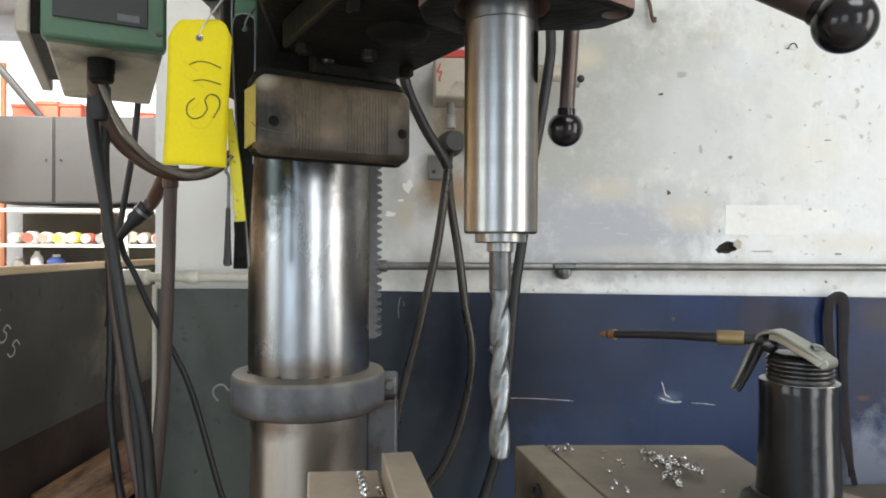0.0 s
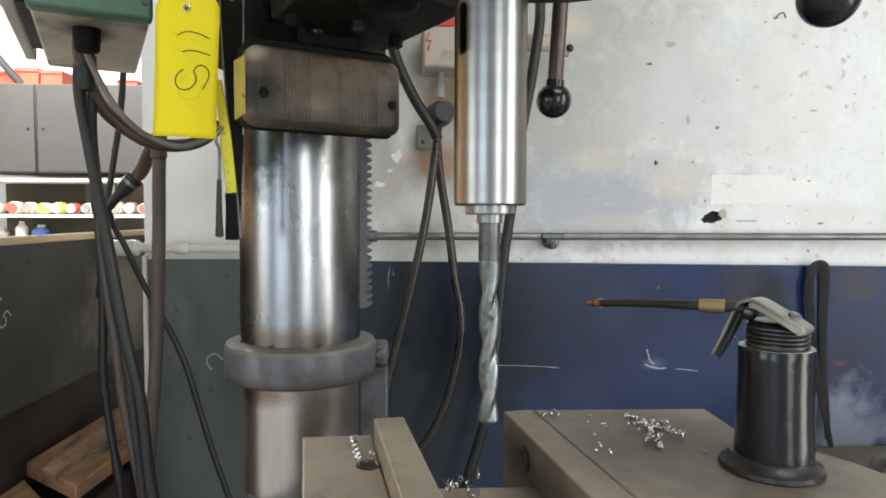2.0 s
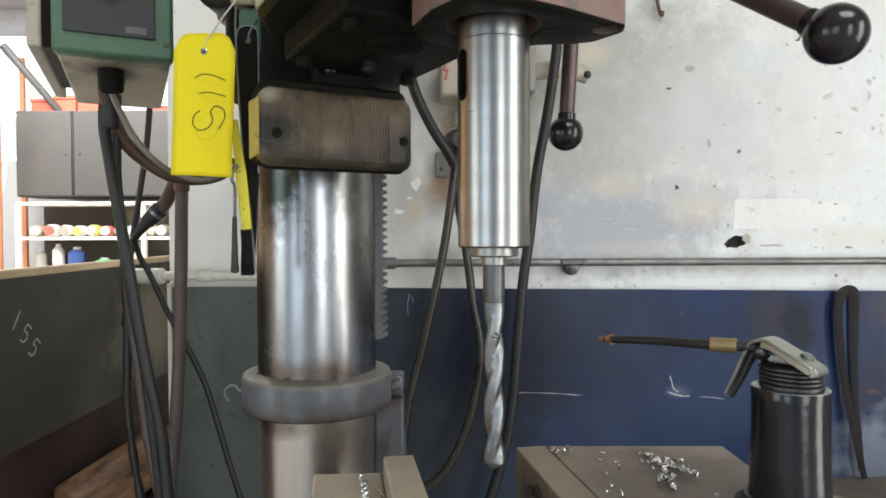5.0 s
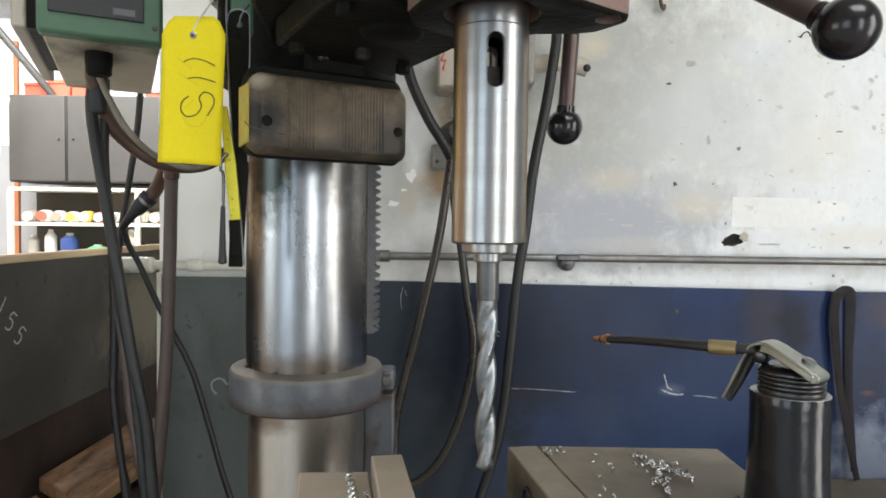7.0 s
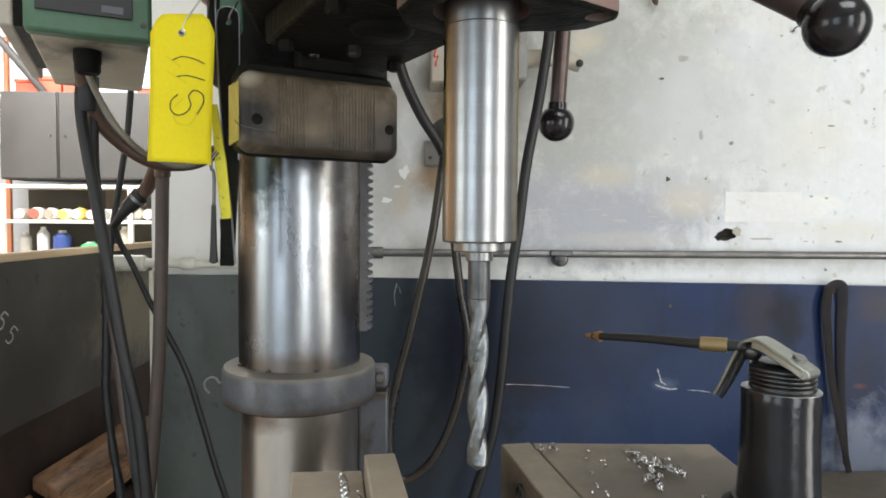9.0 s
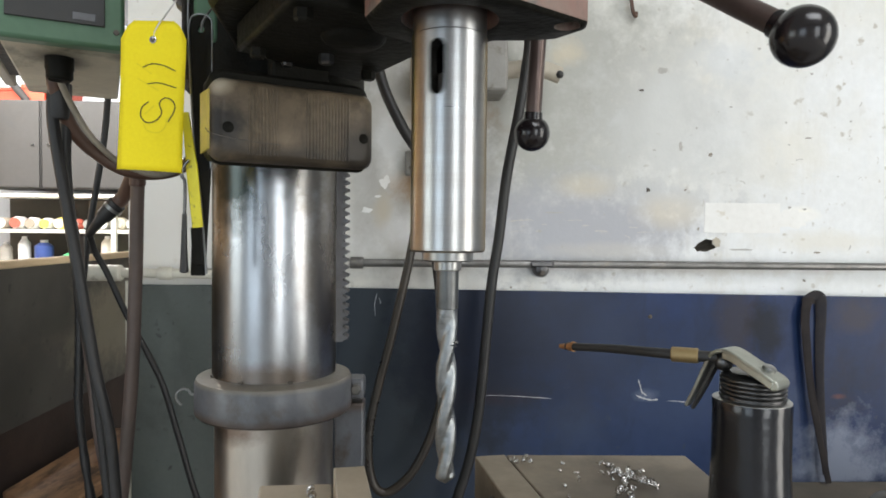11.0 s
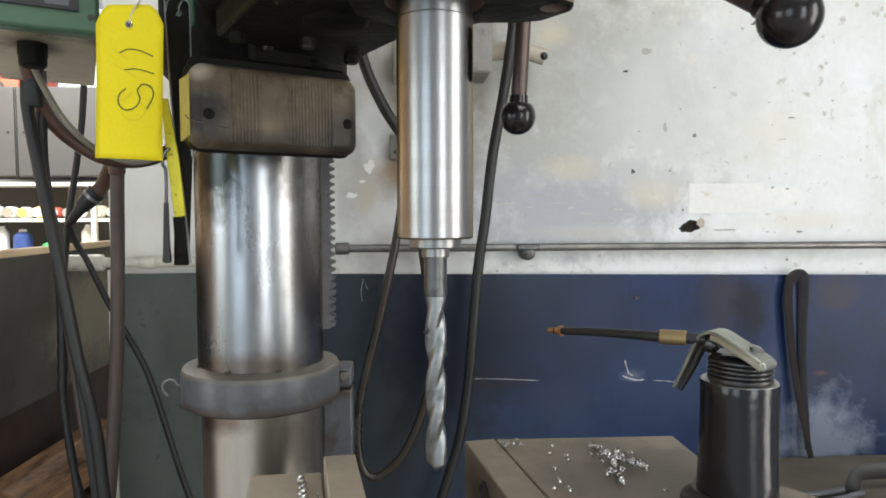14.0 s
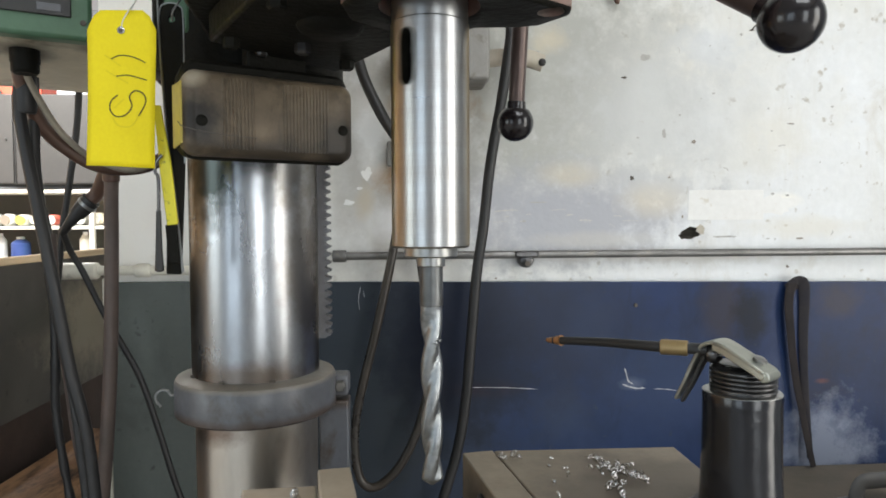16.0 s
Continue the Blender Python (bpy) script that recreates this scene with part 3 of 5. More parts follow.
for i, (x, z, rx, rz) in enumerate(((-0.068, 1.315, 0.012, 0.007), (-0.030, 1.375, 0.012, 0.014), (-0.045, 1.345, 0.007, 0.004))):
    bm = bm_new()
    blob(bm, x, 1.3843, z, rx, rz, 90 + i, 24, 0.0010)
    part("paint_flake", bm, M_PATCH, wall_north, "peeling pale paint flake")
bm = bm_new()
blob(bm, 0.853, 1.3847, 1.309, 0.045, 0.019, 31, 40, 0.0003, 1.6)
part("plaster_patch", bm, M_PATCH, wall_north, "ragged cream bare patch")
bm = bm_new()
blob(bm, 0.6835, 1.3843, 1.2555, 0.010, 0.012, 77, 24, 0.0006)
part("broken_edge", bm, M_PALEBOX, wall_north, "beige broken plaster edge")

# steel sheets along the foot of the wall
sheet = thing("wall_sheet", (0.3, 1.37, 0.0), "blue-grey painted steel sheet lining the foot of the wall", "panel", kind="structure")
bm = bm_new()
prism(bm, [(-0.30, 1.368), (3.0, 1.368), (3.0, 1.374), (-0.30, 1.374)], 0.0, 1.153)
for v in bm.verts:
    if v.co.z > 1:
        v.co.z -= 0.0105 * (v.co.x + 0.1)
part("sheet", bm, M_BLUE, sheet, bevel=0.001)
bm = bm_new()
box(bm, -0.548, -0.304, 1.366, 1.374, 0.0, 1.157)
part("sheet", bm, M_BLUEGREY, sheet, "grey-green steel sheet", bevel=0.001)
bm = bm_new()
box(bm, -0.556, -0.549, 1.36, 1.378, 0.0, 1.165)
part("edge_strip", bm, M_PALEPIPE, sheet, "pale edge strip")


def stroke(bm, pts, y, w):
    """A ragged line laid on a sheet that faces -y; pts are x, z."""
    rng = random.Random(len(pts) + int(1000 * abs(pts[0][0])))
    p = smooth_path([(a, y, c) for a, c in pts], 5)
    up, lo = [], []
    for i, q in enumerate(p):
        d = (p[min(i + 1, len(p) - 1)] - p[max(i - 1, 0)]).normalized()
        n = Vector((-d.z, 0, d.x))
        k = w * rng.uniform(0.4, 1.1) * (0.25 if i in (0, len(p) - 1) else 1)
        up.append(bm.verts.new(q + n * k))
        lo.append(bm.verts.new(q - n * k))
    for i in range(len(p) - 1):
        bm.faces.new((lo[i], lo[i + 1], up[i + 1], up[i]))


for pts, w in (([(-0.044, 1.142), (-0.049, 1.118), (-0.047, 1.094)], 0.0008), ([(0.18, 0.928), (0.25, 0.926), (0.325, 0.921)], 0.0008),
               ([(0.512, 0.962), (0.517, 0.945), (0.521, 0.93)], 0.0014), ([(0.507, 0.928), (0.522, 0.922), (0.54, 0.918), (0.556, 0.919)], 0.0022), ([(0.519, 0.935), (0.531, 0.927)], 0.0016),
               ([(0.575, 0.916), (0.60, 0.915), (0.628, 0.911)], 0.0009), 
               ([(-0.04, 1.135), (-0.036, 1.12)], 0.0006), ([(0.70, 0.99), (0.712, 0.985)], 0.0008)):
    bm = bm_new()
    stroke(bm, pts, 1.3672, w)
    part("scratch", bm, M_SCRATCH, sheet, "bright bare-metal scratch")
bm = bm_new()
lathe(bm, [(0.0045, 0), (0.004, 0.002), (0.001, 0.003)], seg=14, m=pose(0.535, 1.368, 1.096, 90))
part("screw", bm, M_CHIP, sheet, "dark screw head")
bm = bm_new()
lathe(bm, [(0.003, 0), (0.002, 0.002)], seg=10, m=pose(0.905, 1.368, 0.922, 90))
part("screw", bm, M_SCRATCH, sheet, "bright screw head")

# faint scuffs on the white paint
rng = random.Random(44)
for i in range(30):
    x, z = (rng.uniform(0.24, 1.0), rng.uniform(1.23, 1.70)) if i < 20 else (rng.uniform(0.22, 0.62), rng.uniform(1.265, 1.30))
    a, d = (rng.uniform(0, 3.14), rng.uniform(0.003, 0.010)) if i < 20 else (rng.uniform(-0.1, 0.1), rng.uniform(0.006, 0.022))
    bm = bm_new()
    stroke(bm, [(x - d * math.cos(a), z - d * math.sin(a)), (x + 0.002, z + 0.001), (x + d * math.cos(a), z + d * math.sin(a))], 1.3846, rng.uniform(0.0006, 0.0018))
    part("scuff", bm, M_SCUFF, wall_north)

# pipes along the wall
pipe = thing("wall_pipe", (0.3, 1.365, 1.2), "thin galvanised conduit running along the white wall", "pipe")
bm = bm_new()
rod(bm, (-0.085, 1.362, 1.206), (3.0, 1.362, 1.2075), 0.0082)
part("conduit", bm, M_PIPE, pipe)
bm = bm_new()
rod(bm, (-0.10, 1.362, 1.206), (-0.072, 1.362, 1.206), 0.0125)
part("coupling", bm, M_PIPE, pipe, "dark conduit coupling", 0.002)
bm = bm_new()
lathe(bm, [(0.0165, 0), (0.0165, 0.024), (0.012, 0.031), (0.006, 0.033)], seg=24, m=pose(0.299, 1.3845, 1.195, 90))
box(bm, 0.275, 0.323, 1.3495, 1.384, 1.2005, 1.2135)
part("saddle", bm, M_NECK, pipe, "dark pipe saddle", 0.003)
bm = bm_new()
lathe(bm, [(0.006, 0), (0.005, 0.004)], seg=12, m=pose(0.299, 1.3525, 1.188, 90))
part("saddle_screw", bm, M_CHIP, pipe)
pipe2 = thing("wall_pipe", (-0.5, 1.36, 1.178), "cream painted pipe stub with couplings on the wall", "pipe")
bm = bm_new()
rod(bm, (-0.625, 1.345, 1.183), (-0.20, 1.345, 1.180), 0.0095)
part("conduit", bm, M_PALEPIPE, pipe2)
for x0, x1, r in ((-0.63, -0.555, 0.0165), (-0.485, -0.455, 0.0135)):
    bm = bm_new()
    lathe(bm, [(r * 0.8, 0), (r, 0.004), (r, x1 - x0 - 0.004), (r * 0.8, x1 - x0)], seg=20, m=pose(x0, 1.345, 1.182, 0, 90, 0))
    part("coupling", bm, M_PALEPIPE, pipe2, "pipe coupling")

# switch box on the wall with a warning flash, glands and a lever
jb = thing("switch_box", (0.12, 1.34, 1.58), "pale grey wall switch box with a red warning flash", "switch box")
bm = bm_new()
box(bm, 0.022, 0.125, 1.29, 1.384, 1.542, 1.635)
part("cover", bm, M_PALEBOX, jb, "dirty cream cover", 0.006)
bm = bm_new()
box(bm, 0.128, 0.212, 1.275, 1.384, 1.548, 1.66)
part("body", bm, M_GREYBOX, jb, "", 0.006)
bm = bm_new()
box(bm, 0.022, 0.124, 1.287, 1.30, 1.622, 1.638)
part("stripe", bm, M_REDINK, jb, "red stripe", 0.002)
bm = bm_new()
for pts in ([(0.036, 1.612), (0.030, 1.594), (0.039, 1.594)], [(0.039, 1.596), (0.033, 1.578), (0.036, 1.574)]):
    stroke(bm, pts, 1.2885, 0.0022)
part("warning_flash", bm, M_REDINK, jb, "red warning flash")
bm = bm_new()
sweep(bm, [(0.212, 1.335, 1.600), (0.25, 1.33, 1.604), (0.29, 1.33, 1.603), (0.326, 1.33, 1.592)], 0.018, 14, flat=0.8)
part("side_lever", bm, M_PALEBOX, jb, "dirty cream side lever", 0.0)
bm = bm_new()
ball(bm, (0.322, 1.318, 1.591), 0.008)
part("lever_pin", bm, M_BLACK, jb)
bm = bm_new()
lathe(bm, [(0.011, 1.49), (0.011, 1.515), (0.008, 1.517), (0.008, 1.545)], 0.058, 1.335, 18)
part("gland", bm, M_GREYBOX, jb, "grey gland nipple")
plug = thing("cable_plug", (0.06, 1.33, 1.45), "dark round plug gripping two black cables", "plug")
bm = bm_new()
lathe(bm, [(0.018, -0.03), (0.026, -0.024), (0.026, 0.01), (0.02, 0.02), (0.02, 0.045)], seg=24, m=pose(0.056, 1.30, 1.452, 90, 0, 12))
part("shell", bm, M_BLACK, plug, "", 0.001)
bm = bm_new()
box(bm, 0.012, 0.062, 1.36, 1.384, 1.388, 1.44)
part("base", bm, M_GREYBOX, plug, "grimy wall base", 0.004)
bm = bm_new()
lathe(bm, [(0.004, 0), (0.003, 0.003)], seg=12, m=pose(0.024, 1.36, 1.404, 90))
part("screw", bm, M_CHIP, plug)

# two hooks high on the wall
for x, z in ((0.485, 1.735), (0.80, 1.68)):
    hk = thing("wall_hook", (x, 1.38, z), "small rusty hook nailed in the white wall", "hook", "hooks on the wall")
    bm = bm_new()
    sweep(bm, [(x - 0.004, 1.383, z + 0.05), (x - 0.003, 1.372, z + 0.03), (x, 1.365, z), (x + 0.008, 1.372, z - 0.006), (x + 0.011, 1.378, z + 0.003)] if x < 0.6 else
          [(x - 0.012, 1.383, z - 0.002), (x - 0.008, 1.376, z + 0.006), (x, 1.374, z + 0.007), (x + 0.007, 1.378, z - 0.001)], 0.004 if x < 0.6 else 0.0014, 8)
    part("hook", bm, M_BROWNHOSE if x < 0.6 else M_CHIP, hk)


# ---- cables ----
def cable(name, pts, r, material, label, wobble=0.0, sides=12):
    bm = bm_new()
    sweep(bm, pts, r, sides, 6, wobble=wobble)
    return single(name, bm, material, label, "cable", angle=60)


cable("power_cable", [(-0.05, 1.24, 1.66), (-0.042, 1.25, 1.60), (-0.036, 1.25, 1.573), (-0.022, 1.25, 1.531), (0.007, 1.25, 1.472), (0.035, 1.26, 1.43), (0.052, 1.275, 1.40)], 0.0105, M_RUBBER, "thick black cable curving from the drill head to the wall plug")
cable("power_cable", [(0.054, 1.285, 1.445), (0.048, 1.27, 1.383), (0.028, 1.27, 1.24), (-0.006, 1.27, 1.084), (-0.034, 1.27, 0.972), (-0.05, 1.27, 0.893), (-0.052, 1.27, 0.825), (-0.04, 1.27, 0.774), (-0.011, 1.27, 0.763),
       (0.034, 1.27, 0.803), (0.070, 1.27, 0.877), (0.094, 1.27, 0.973), (0.099, 1.27, 1.052), (0.086, 1.275, 1.13), (0.073, 1.28, 1.23), (0.056, 1.29, 1.34), (0.05, 1.30, 1.43)], 0.0086, M_LOOP, "glossy dark brown cable hanging in a loop below the plug")
cable("power_cable", [(0.255, 1.30, 1.72), (0.253, 1.28, 1.65), (0.251, 1.28, 1.617), (0.235, 1.28, 1.508), (0.213, 1.28, 1.386), (0.199, 1.28, 1.264), (0.186, 1.28, 1.175), (0.176, 1.28, 1.062), (0.165, 1.28, 0.937), (0.149, 1.28, 0.835), (0.122, 1.28, 0.742), (0.09, 1.28, 0.638)], 0.0105, M_RUBBER, "thick black cable hanging down before the wall")
cable("control_cable", [(-0.452, 0.912, 1.475), (-0.4535, 0.91, 1.43), (-0.450, 0.91, 1.392), (-0.435, 0.91, 1.299), (-0.419, 0.91, 1.204), (-0.400, 0.91, 1.085), (-0.380, 0.91, 0.989), (-0.367, 0.91, 0.859), (-0.34, 0.92, 0.7)], 0.0078, M_RUBBER, "black cable hanging from the control box")
cable("control_cable", [(-0.446, 0.93, 1.47), (-0.446, 0.93, 1.43), (-0.447, 0.93, 1.347), (-0.436, 0.93, 1.243), (-0.426, 0.93, 1.162), (-0.409, 0.93, 1.065), (-0.398, 0.93, 0.966), (-0.385, 0.93, 0.833), (-0.37, 0.94, 0.7)], 0.0072, M_RUBBER, "black cable hanging from the control box")
cable("control_hose", [(-0.446, 0.90, 1.485), (-0.448, 0.905, 1.465), (-0.447, 0.92, 1.437), (-0.440, 0.94, 1.406), (-0.424, 0.96, 1.383), (-0.395, 0.98, 1.361), (-0.365, 1.0, 1.355), (-0.333, 1.02, 1.362), (-0.309, 1.04, 1.384), (-0.28, 1.08, 1.43)], 0.0098, M_BROWNHOSE, "sagging brown rubber hose below the control box")
cable("control_cable", [(-0.432, 0.885, 1.49), (-0.433, 0.89, 1.468), (-0.428, 0.91, 1.437), (-0.415, 0.93, 1.402), (-0.397, 0.95, 1.376), (-0.379, 0.97, 1.362), (-0.348, 0.985, 1.352), (-0.321, 1.0, 1.361), (-0.297, 1.02, 1.383), (-0.27, 1.05, 1.43)], 0.0043, M_WHITECABLE, "sagging greyed white cable below the control box")
hose = thing("conduit_hose", (-0.404, 1.056, 1.36), "straight dusty brown conduit hose hanging beside the column", "hose")
bm = bm_new()
sweep(bm, [(-0.401, 1.05, 1.37), (-0.403, 1.056, 1.34), (-0.404, 1.056, 1.304), (-0.406, 1.056, 1.213), (-0.411, 1.056, 1.075), (-0.417, 1.056, 0.981), (-0.425, 1.056, 0.888), (-0.436, 1.056, 0.765), (-0.44, 1.06, 0.6)], 0.0104, 14)
part("tube", bm, M_TUBE, hose, angle=60)
bm = bm_new()
rod(bm, (-0.4005, 1.05, 1.376), (-0.403, 1.056, 1.340), 0.0122)
part("end_sleeve", bm, M_BROWNHOSE, hose, "brown end sleeve", 0.002)
conn = thing("hose_connector", (-0.52, 1.22, 1.31), "brown hose with a black connector and clip", "connector")
bm = bm_new()
sweep(bm, [(-0.455, 1.18, 1.385), (-0.474, 1.20, 1.362), (-0.497, 1.22, 1.331), (-0.512, 1.22, 1.315)], 0.0125, 14)
part("hose", bm, M_BROWNHOSE, conn)
bm = bm_new()
sweep(bm, [(-0.508, 1.22, 1.318), (-0.521, 1.22, 1.305), (-0.534, 1.22, 1.292)], lambda t: 0.0165 - 0.003 * t, 16)
part("collar", bm, M_RUBBER, conn, "black connector collar")
bm = bm_new()
sweep(bm, [(-0.514, 1.22, 1.311), (-0.518, 1.22, 1.307)], 0.0172, 16, 1)
part("clip", bm, M_STEEL, conn, "bright clip")
bm = bm_new()
sweep(bm, [(-0.532, 1.22, 1.294), (-0.545, 1.22, 1.279), (-0.565, 1.23, 1.258)], lambda t: 0.0115 - 0.005 * t, 14)
part("boot", bm, M_RUBBER, conn)
cable("thin_cable", [(-0.563, 1.23, 1.260), (-0.562, 1.25, 1.226), (-0.547, 1.26, 1.19), (-0.507, 1.26, 1.103), (-0.45, 1.26, 0.993), (-0.418, 1.26, 0.893), (-0.39, 1.26, 0.792), (-0.357, 1.26, 0.691)], 0.0056, M_RUBBER, "thin black cable slanting down behind the conduit hose")
cable("thin_cable", [(-0.538, 1.27, 1.60), (-0.541, 1.26, 1.536), (-0.550, 1.26, 1.44), (-0.566, 1.26, 1.342), (-0.580, 1.26, 1.261), (-0.582, 1.25, 1.2), (-0.57, 1.20, 1.1)], 0.0058, M_RUBBER, "thin black cable hanging behind the control box")
cable("thin_cable", [(-0.536, 1.115, 1.30), (-0.527, 1.115, 1.22), (-0.524, 1.115, 1.102), (-0.525, 1.115, 1.03), (-0.526, 1.115, 0.974), (-0.517, 1.115, 0.886), (-0.5, 1.115, 0.766), (-0.49, 1.12, 0.6)], 0.0068, M_RUBBER, "worn taped black cable hanging near the dark sheet", 0.35)
cable("thin_cable", [(-0.517, 1.10, 1.26), (-0.512, 1.10, 1.15), (-0.498, 1.10, 1.03), (-0.487, 1.10, 0.93), (-0.464, 1.10, 0.80), (-0.44, 1.10, 0.66)], 0.0075, M_TUBE, "grey-brown cable hanging near the dark sheet")


# ---- dark screen sheet with a wooden top edge, and boards below ----
screen = thing("screen_panel", (-0.745, 1.5, 0.0), "dark grimy steel screen with a wooden top edge", "panel")
bm = bm_new()
box(bm, -0.752, -0.745, 0.80, 3.2, 0.88, 1.195)
part("sheet", bm, M_GREYSHEET, screen, "", 0.001)
bm = bm_new()
box(bm, -0.764, -0.742, 0.80, 3.2, 1.192, 1.208)
part("top_edge", bm, M_WOODEDGE, screen, "pale worn wooden edge", 0.004)
bm = bm_new()
box(bm, -0.80, -0.775, 0.80, 3.2, 0.0, 0.90)
part("lower_sheet", bm, M_RUSTY, screen, "rusty brown lower sheet", 0.002)
bm = bm_new()


def chalk(bm, pts, w):
    """Strokes on the sheet that faces +x; pts are y, z."""
    p = smooth_path([(-0.7445, a, c) for a, c in pts], 5)
    up, lo = [], []
    for i, q in enumerate(p):
        d = (p[min(i + 1, len(p) - 1)] - p[max(i - 1, 0)]).normalized()
        n = Vector((0, -d.z, d.y))
        up.append(bm.verts.new(q + n * w))
        lo.append(bm.verts.new(q - n * w))
    for i in range(len(p) - 1):
        bm.faces.new((lo[i], lo[i + 1], up[i + 1], up[i]))


def chalk_digit(bm, strokes, y, z, s, turn):
    ca, sa = math.cos(turn), math.sin(turn)
    for st in strokes:
        chalk(bm, [(y + s * (a * ca - c * sa), z + s * (a * sa + c * ca)) for a, c in st], 0.0016)


ONE = [[(0, 1), (0, 0)]]
FIVE = [[(0.45, 1), (0.05, 0.97), (0.0, 0.6), (0.25, 0.62), (0.42, 0.4), (0.3, 0.08), (0.0, 0.05)]]
chalk_digit(bm, ONE, 1.150, 1.100, 0.04, radians(-35))
chalk_digit(bm, FIVE, 1.168, 1.078, 0.036, radians(-42))
chalk_digit(bm, FIVE, 1.192, 1.050, 0.036, radians(-48))
part("chalk_number", bm, M_CHALK, screen, "chalked number 155")
board = thing("wooden_board", (-0.68, 1.4, 0.76), "worn oil-stained wooden board lying low beside the screen", "board")
bm = bm_new()
prism(bm, [(-0.754, 1.279), (-0.60, 1.16), (-0.585, 1.42), (-0.68, 1.68), (-0.74, 1.68)], 0.735, 0.765)
part("plank", bm, M_WOOD, board, "", 0.004)
bm = bm_new()
prism(bm, [(-0.762, 1.05), (-0.66, 0.98), (-0.61, 1.12), (-0.765, 1.29)], 0.70, 0.728)
part("plank", bm, M_WOOD, board, "", 0.004)
bm = bm_new()
box(bm, -0.75, -0.61, 1.0, 1.66, 0.0, 0.70)
part("support", bm, M_RUSTY, board, "dark rusty support box", 0.005)


# ---- drill press ----
WX, WY, UX, UY = 0.877, 0.480, 0.480, -0.877


def hp(w, u):
    """Plan point from the column's axis: w across the head, u along it."""
    return (CX + w * WX + u * UX, CY + w * WY + u * UY)


HEADTURN = math.degrees(math.atan2(WY, WX))
press = thing("drill_press", (CX, CY, 0.0), "old pillar drill with bright steel column and dark oily head", "drill press")
bm = bm_new()
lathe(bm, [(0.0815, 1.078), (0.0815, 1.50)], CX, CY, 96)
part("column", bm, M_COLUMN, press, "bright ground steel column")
bm = bm_new()
lathe(bm, [(0.0785, 0.05), (0.0785, 1.045)], CX, CY, 96)
part("lower_column", bm, M_COLUMN_DULL, press, "dull lower steel column")
bm = bm_new()
lathe(bm, [(0.1005, 1.030), (0.1035, 1.033), (0.1035, 1.072), (0.1010, 1.0775), (0.0835, 1.0815)], CX, CY, 80)
collar = part("collar", bm, M_COLLAR, press, "grey painted clamp collar")
bm = bm_new()
box(bm, -0.062, -0.034, 0.905, 0.945, 1.040, 1.068)
part("clamp_lug", bm, M_COLLAR, collar, "", 0.004)
bm = bm_new()
lathe(bm, [(0.008, 0), (0.008, 0.006), (0.006, 0.008)], seg=6, m=pose(-0.0445, 0.905, 1.0555, 90))
part("lug_bolt", bm, M_PIPE, collar, "grey hexagon bolt")
for a in (-150, -108, -65):
    bm = bm_new()
    box(bm, -0.003, 0.003, -0.0845, -0.081, 1.079, 1.084, pose(CX, CY, 0, 0, 0, a + 90))
    part("key_pin", bm, M_CHIP, collar)
bm = bm_new()
sweep(bm, [(-0.246, 0.862, 1.062), (-0.253, 0.862, 1.058), (-0.258, 0.862, 1.064), (-0.266, 0.862, 1.065), (-0.2725, 0.862, 1.059), (-0.272, 0.862, 1.051), (-0.2665, 0.862, 1.044)], 0.0015, 8)
part("wire_hook", bm, M_STEEL, collar, "bent wire hook")

# toothed rack beside the column
bm = bm_new()
z = 1.119
box(bm, -0.082, -0.064, 0.912, 0.938, 1.119, 1.50)
while z < 1.49:
    q = [(-0.0642, z + 0.0015), (-0.0575, z + 0.0040), (-0.0575, z + 0.0068), (-0.0642, z + 0.0093)]
    f = [bm.verts.new((x, 0.912, zz)) for x, zz in q]
    g = [bm.verts.new((x, 0.938, zz)) for x, zz in q]
    bm.faces.new(f)
    bm.faces.new(g[::-1])
    for i in range(4):
        bm.faces.new((f[i], f[(i + 1) % 4], g[(i + 1) % 4], g[i]))
    z += 0.0108
part("rack", bm, M_RACK, press, "toothed steel rack")

bm = bm_new()
box(bm, -0.0744, -0.034, 0.908, 0.945, 0.10, 1.034)
part("rack_foot", bm, M_COLLAR, press, "grey vertical bar below the rack", 0.003)

# head: clamp round the column, gearbox, spindle housing
bm = bm_new()
lathe(bm, [(0.112, 1.452), (0.118, 1.458), (0.118, 1.80)], CX, CY, 64)
part("head_clamp", bm, M_HEAD, press, "dark casting round the column")
bm = bm_new()
prism(bm, [hp(-0.136, 0.24), hp(-0.136, 0.47), hp(0.093, 0.47), hp(0.093, 0.09), hp(-0.06, 0.05), hp(-0.09, 0.13)][::-1], 1.480, 1.80)
head = part("gearbox", bm, M_HEAD, press, "oily black gearbox casting", 0.006)
bm = bm_new()
prism(bm, [hp(-0.1395, 0.245), hp(-0.1395, 0.468), hp(-0.1362, 0.468), hp(-0.1362, 0.245)][::-1], 1.486, 1.80)
part("side_cover", bm, M_CREAM, press, "stained cream side cover", 0.001)
bm = bm_new()
nose = [hp(-0.045, 0.515), hp(0.02, 0.512), hp(0.088, 0.503), hp(0.0965, 0.494), hp(0.094, 0.462), hp(0.082, 0.448), hp(0.055, 0.43), hp(0.045, 0.405), hp(0.0, 0.385), hp(-0.04, 0.395), hp(-0.058, 0.42), hp(-0.063, 0.46), hp(-0.058, 0.50)]
prism(bm, nose[::-1], 1.431, 1.80)
housing = part("spindle_housing", bm, M_RED, press, "worn red-painted spindle housing", 0.004)
cb = bm_new()
lathe(cb, [(0.036, 1.40), (0.036, 1.47)], 0.0605, 0.4995, 40)
carve(housing, cb)
cb = bm_new()
lathe(cb, [(0.010, 1.40), (0.010, 1.50)], 0.150, 0.505, 24)
carve(housing, cb)
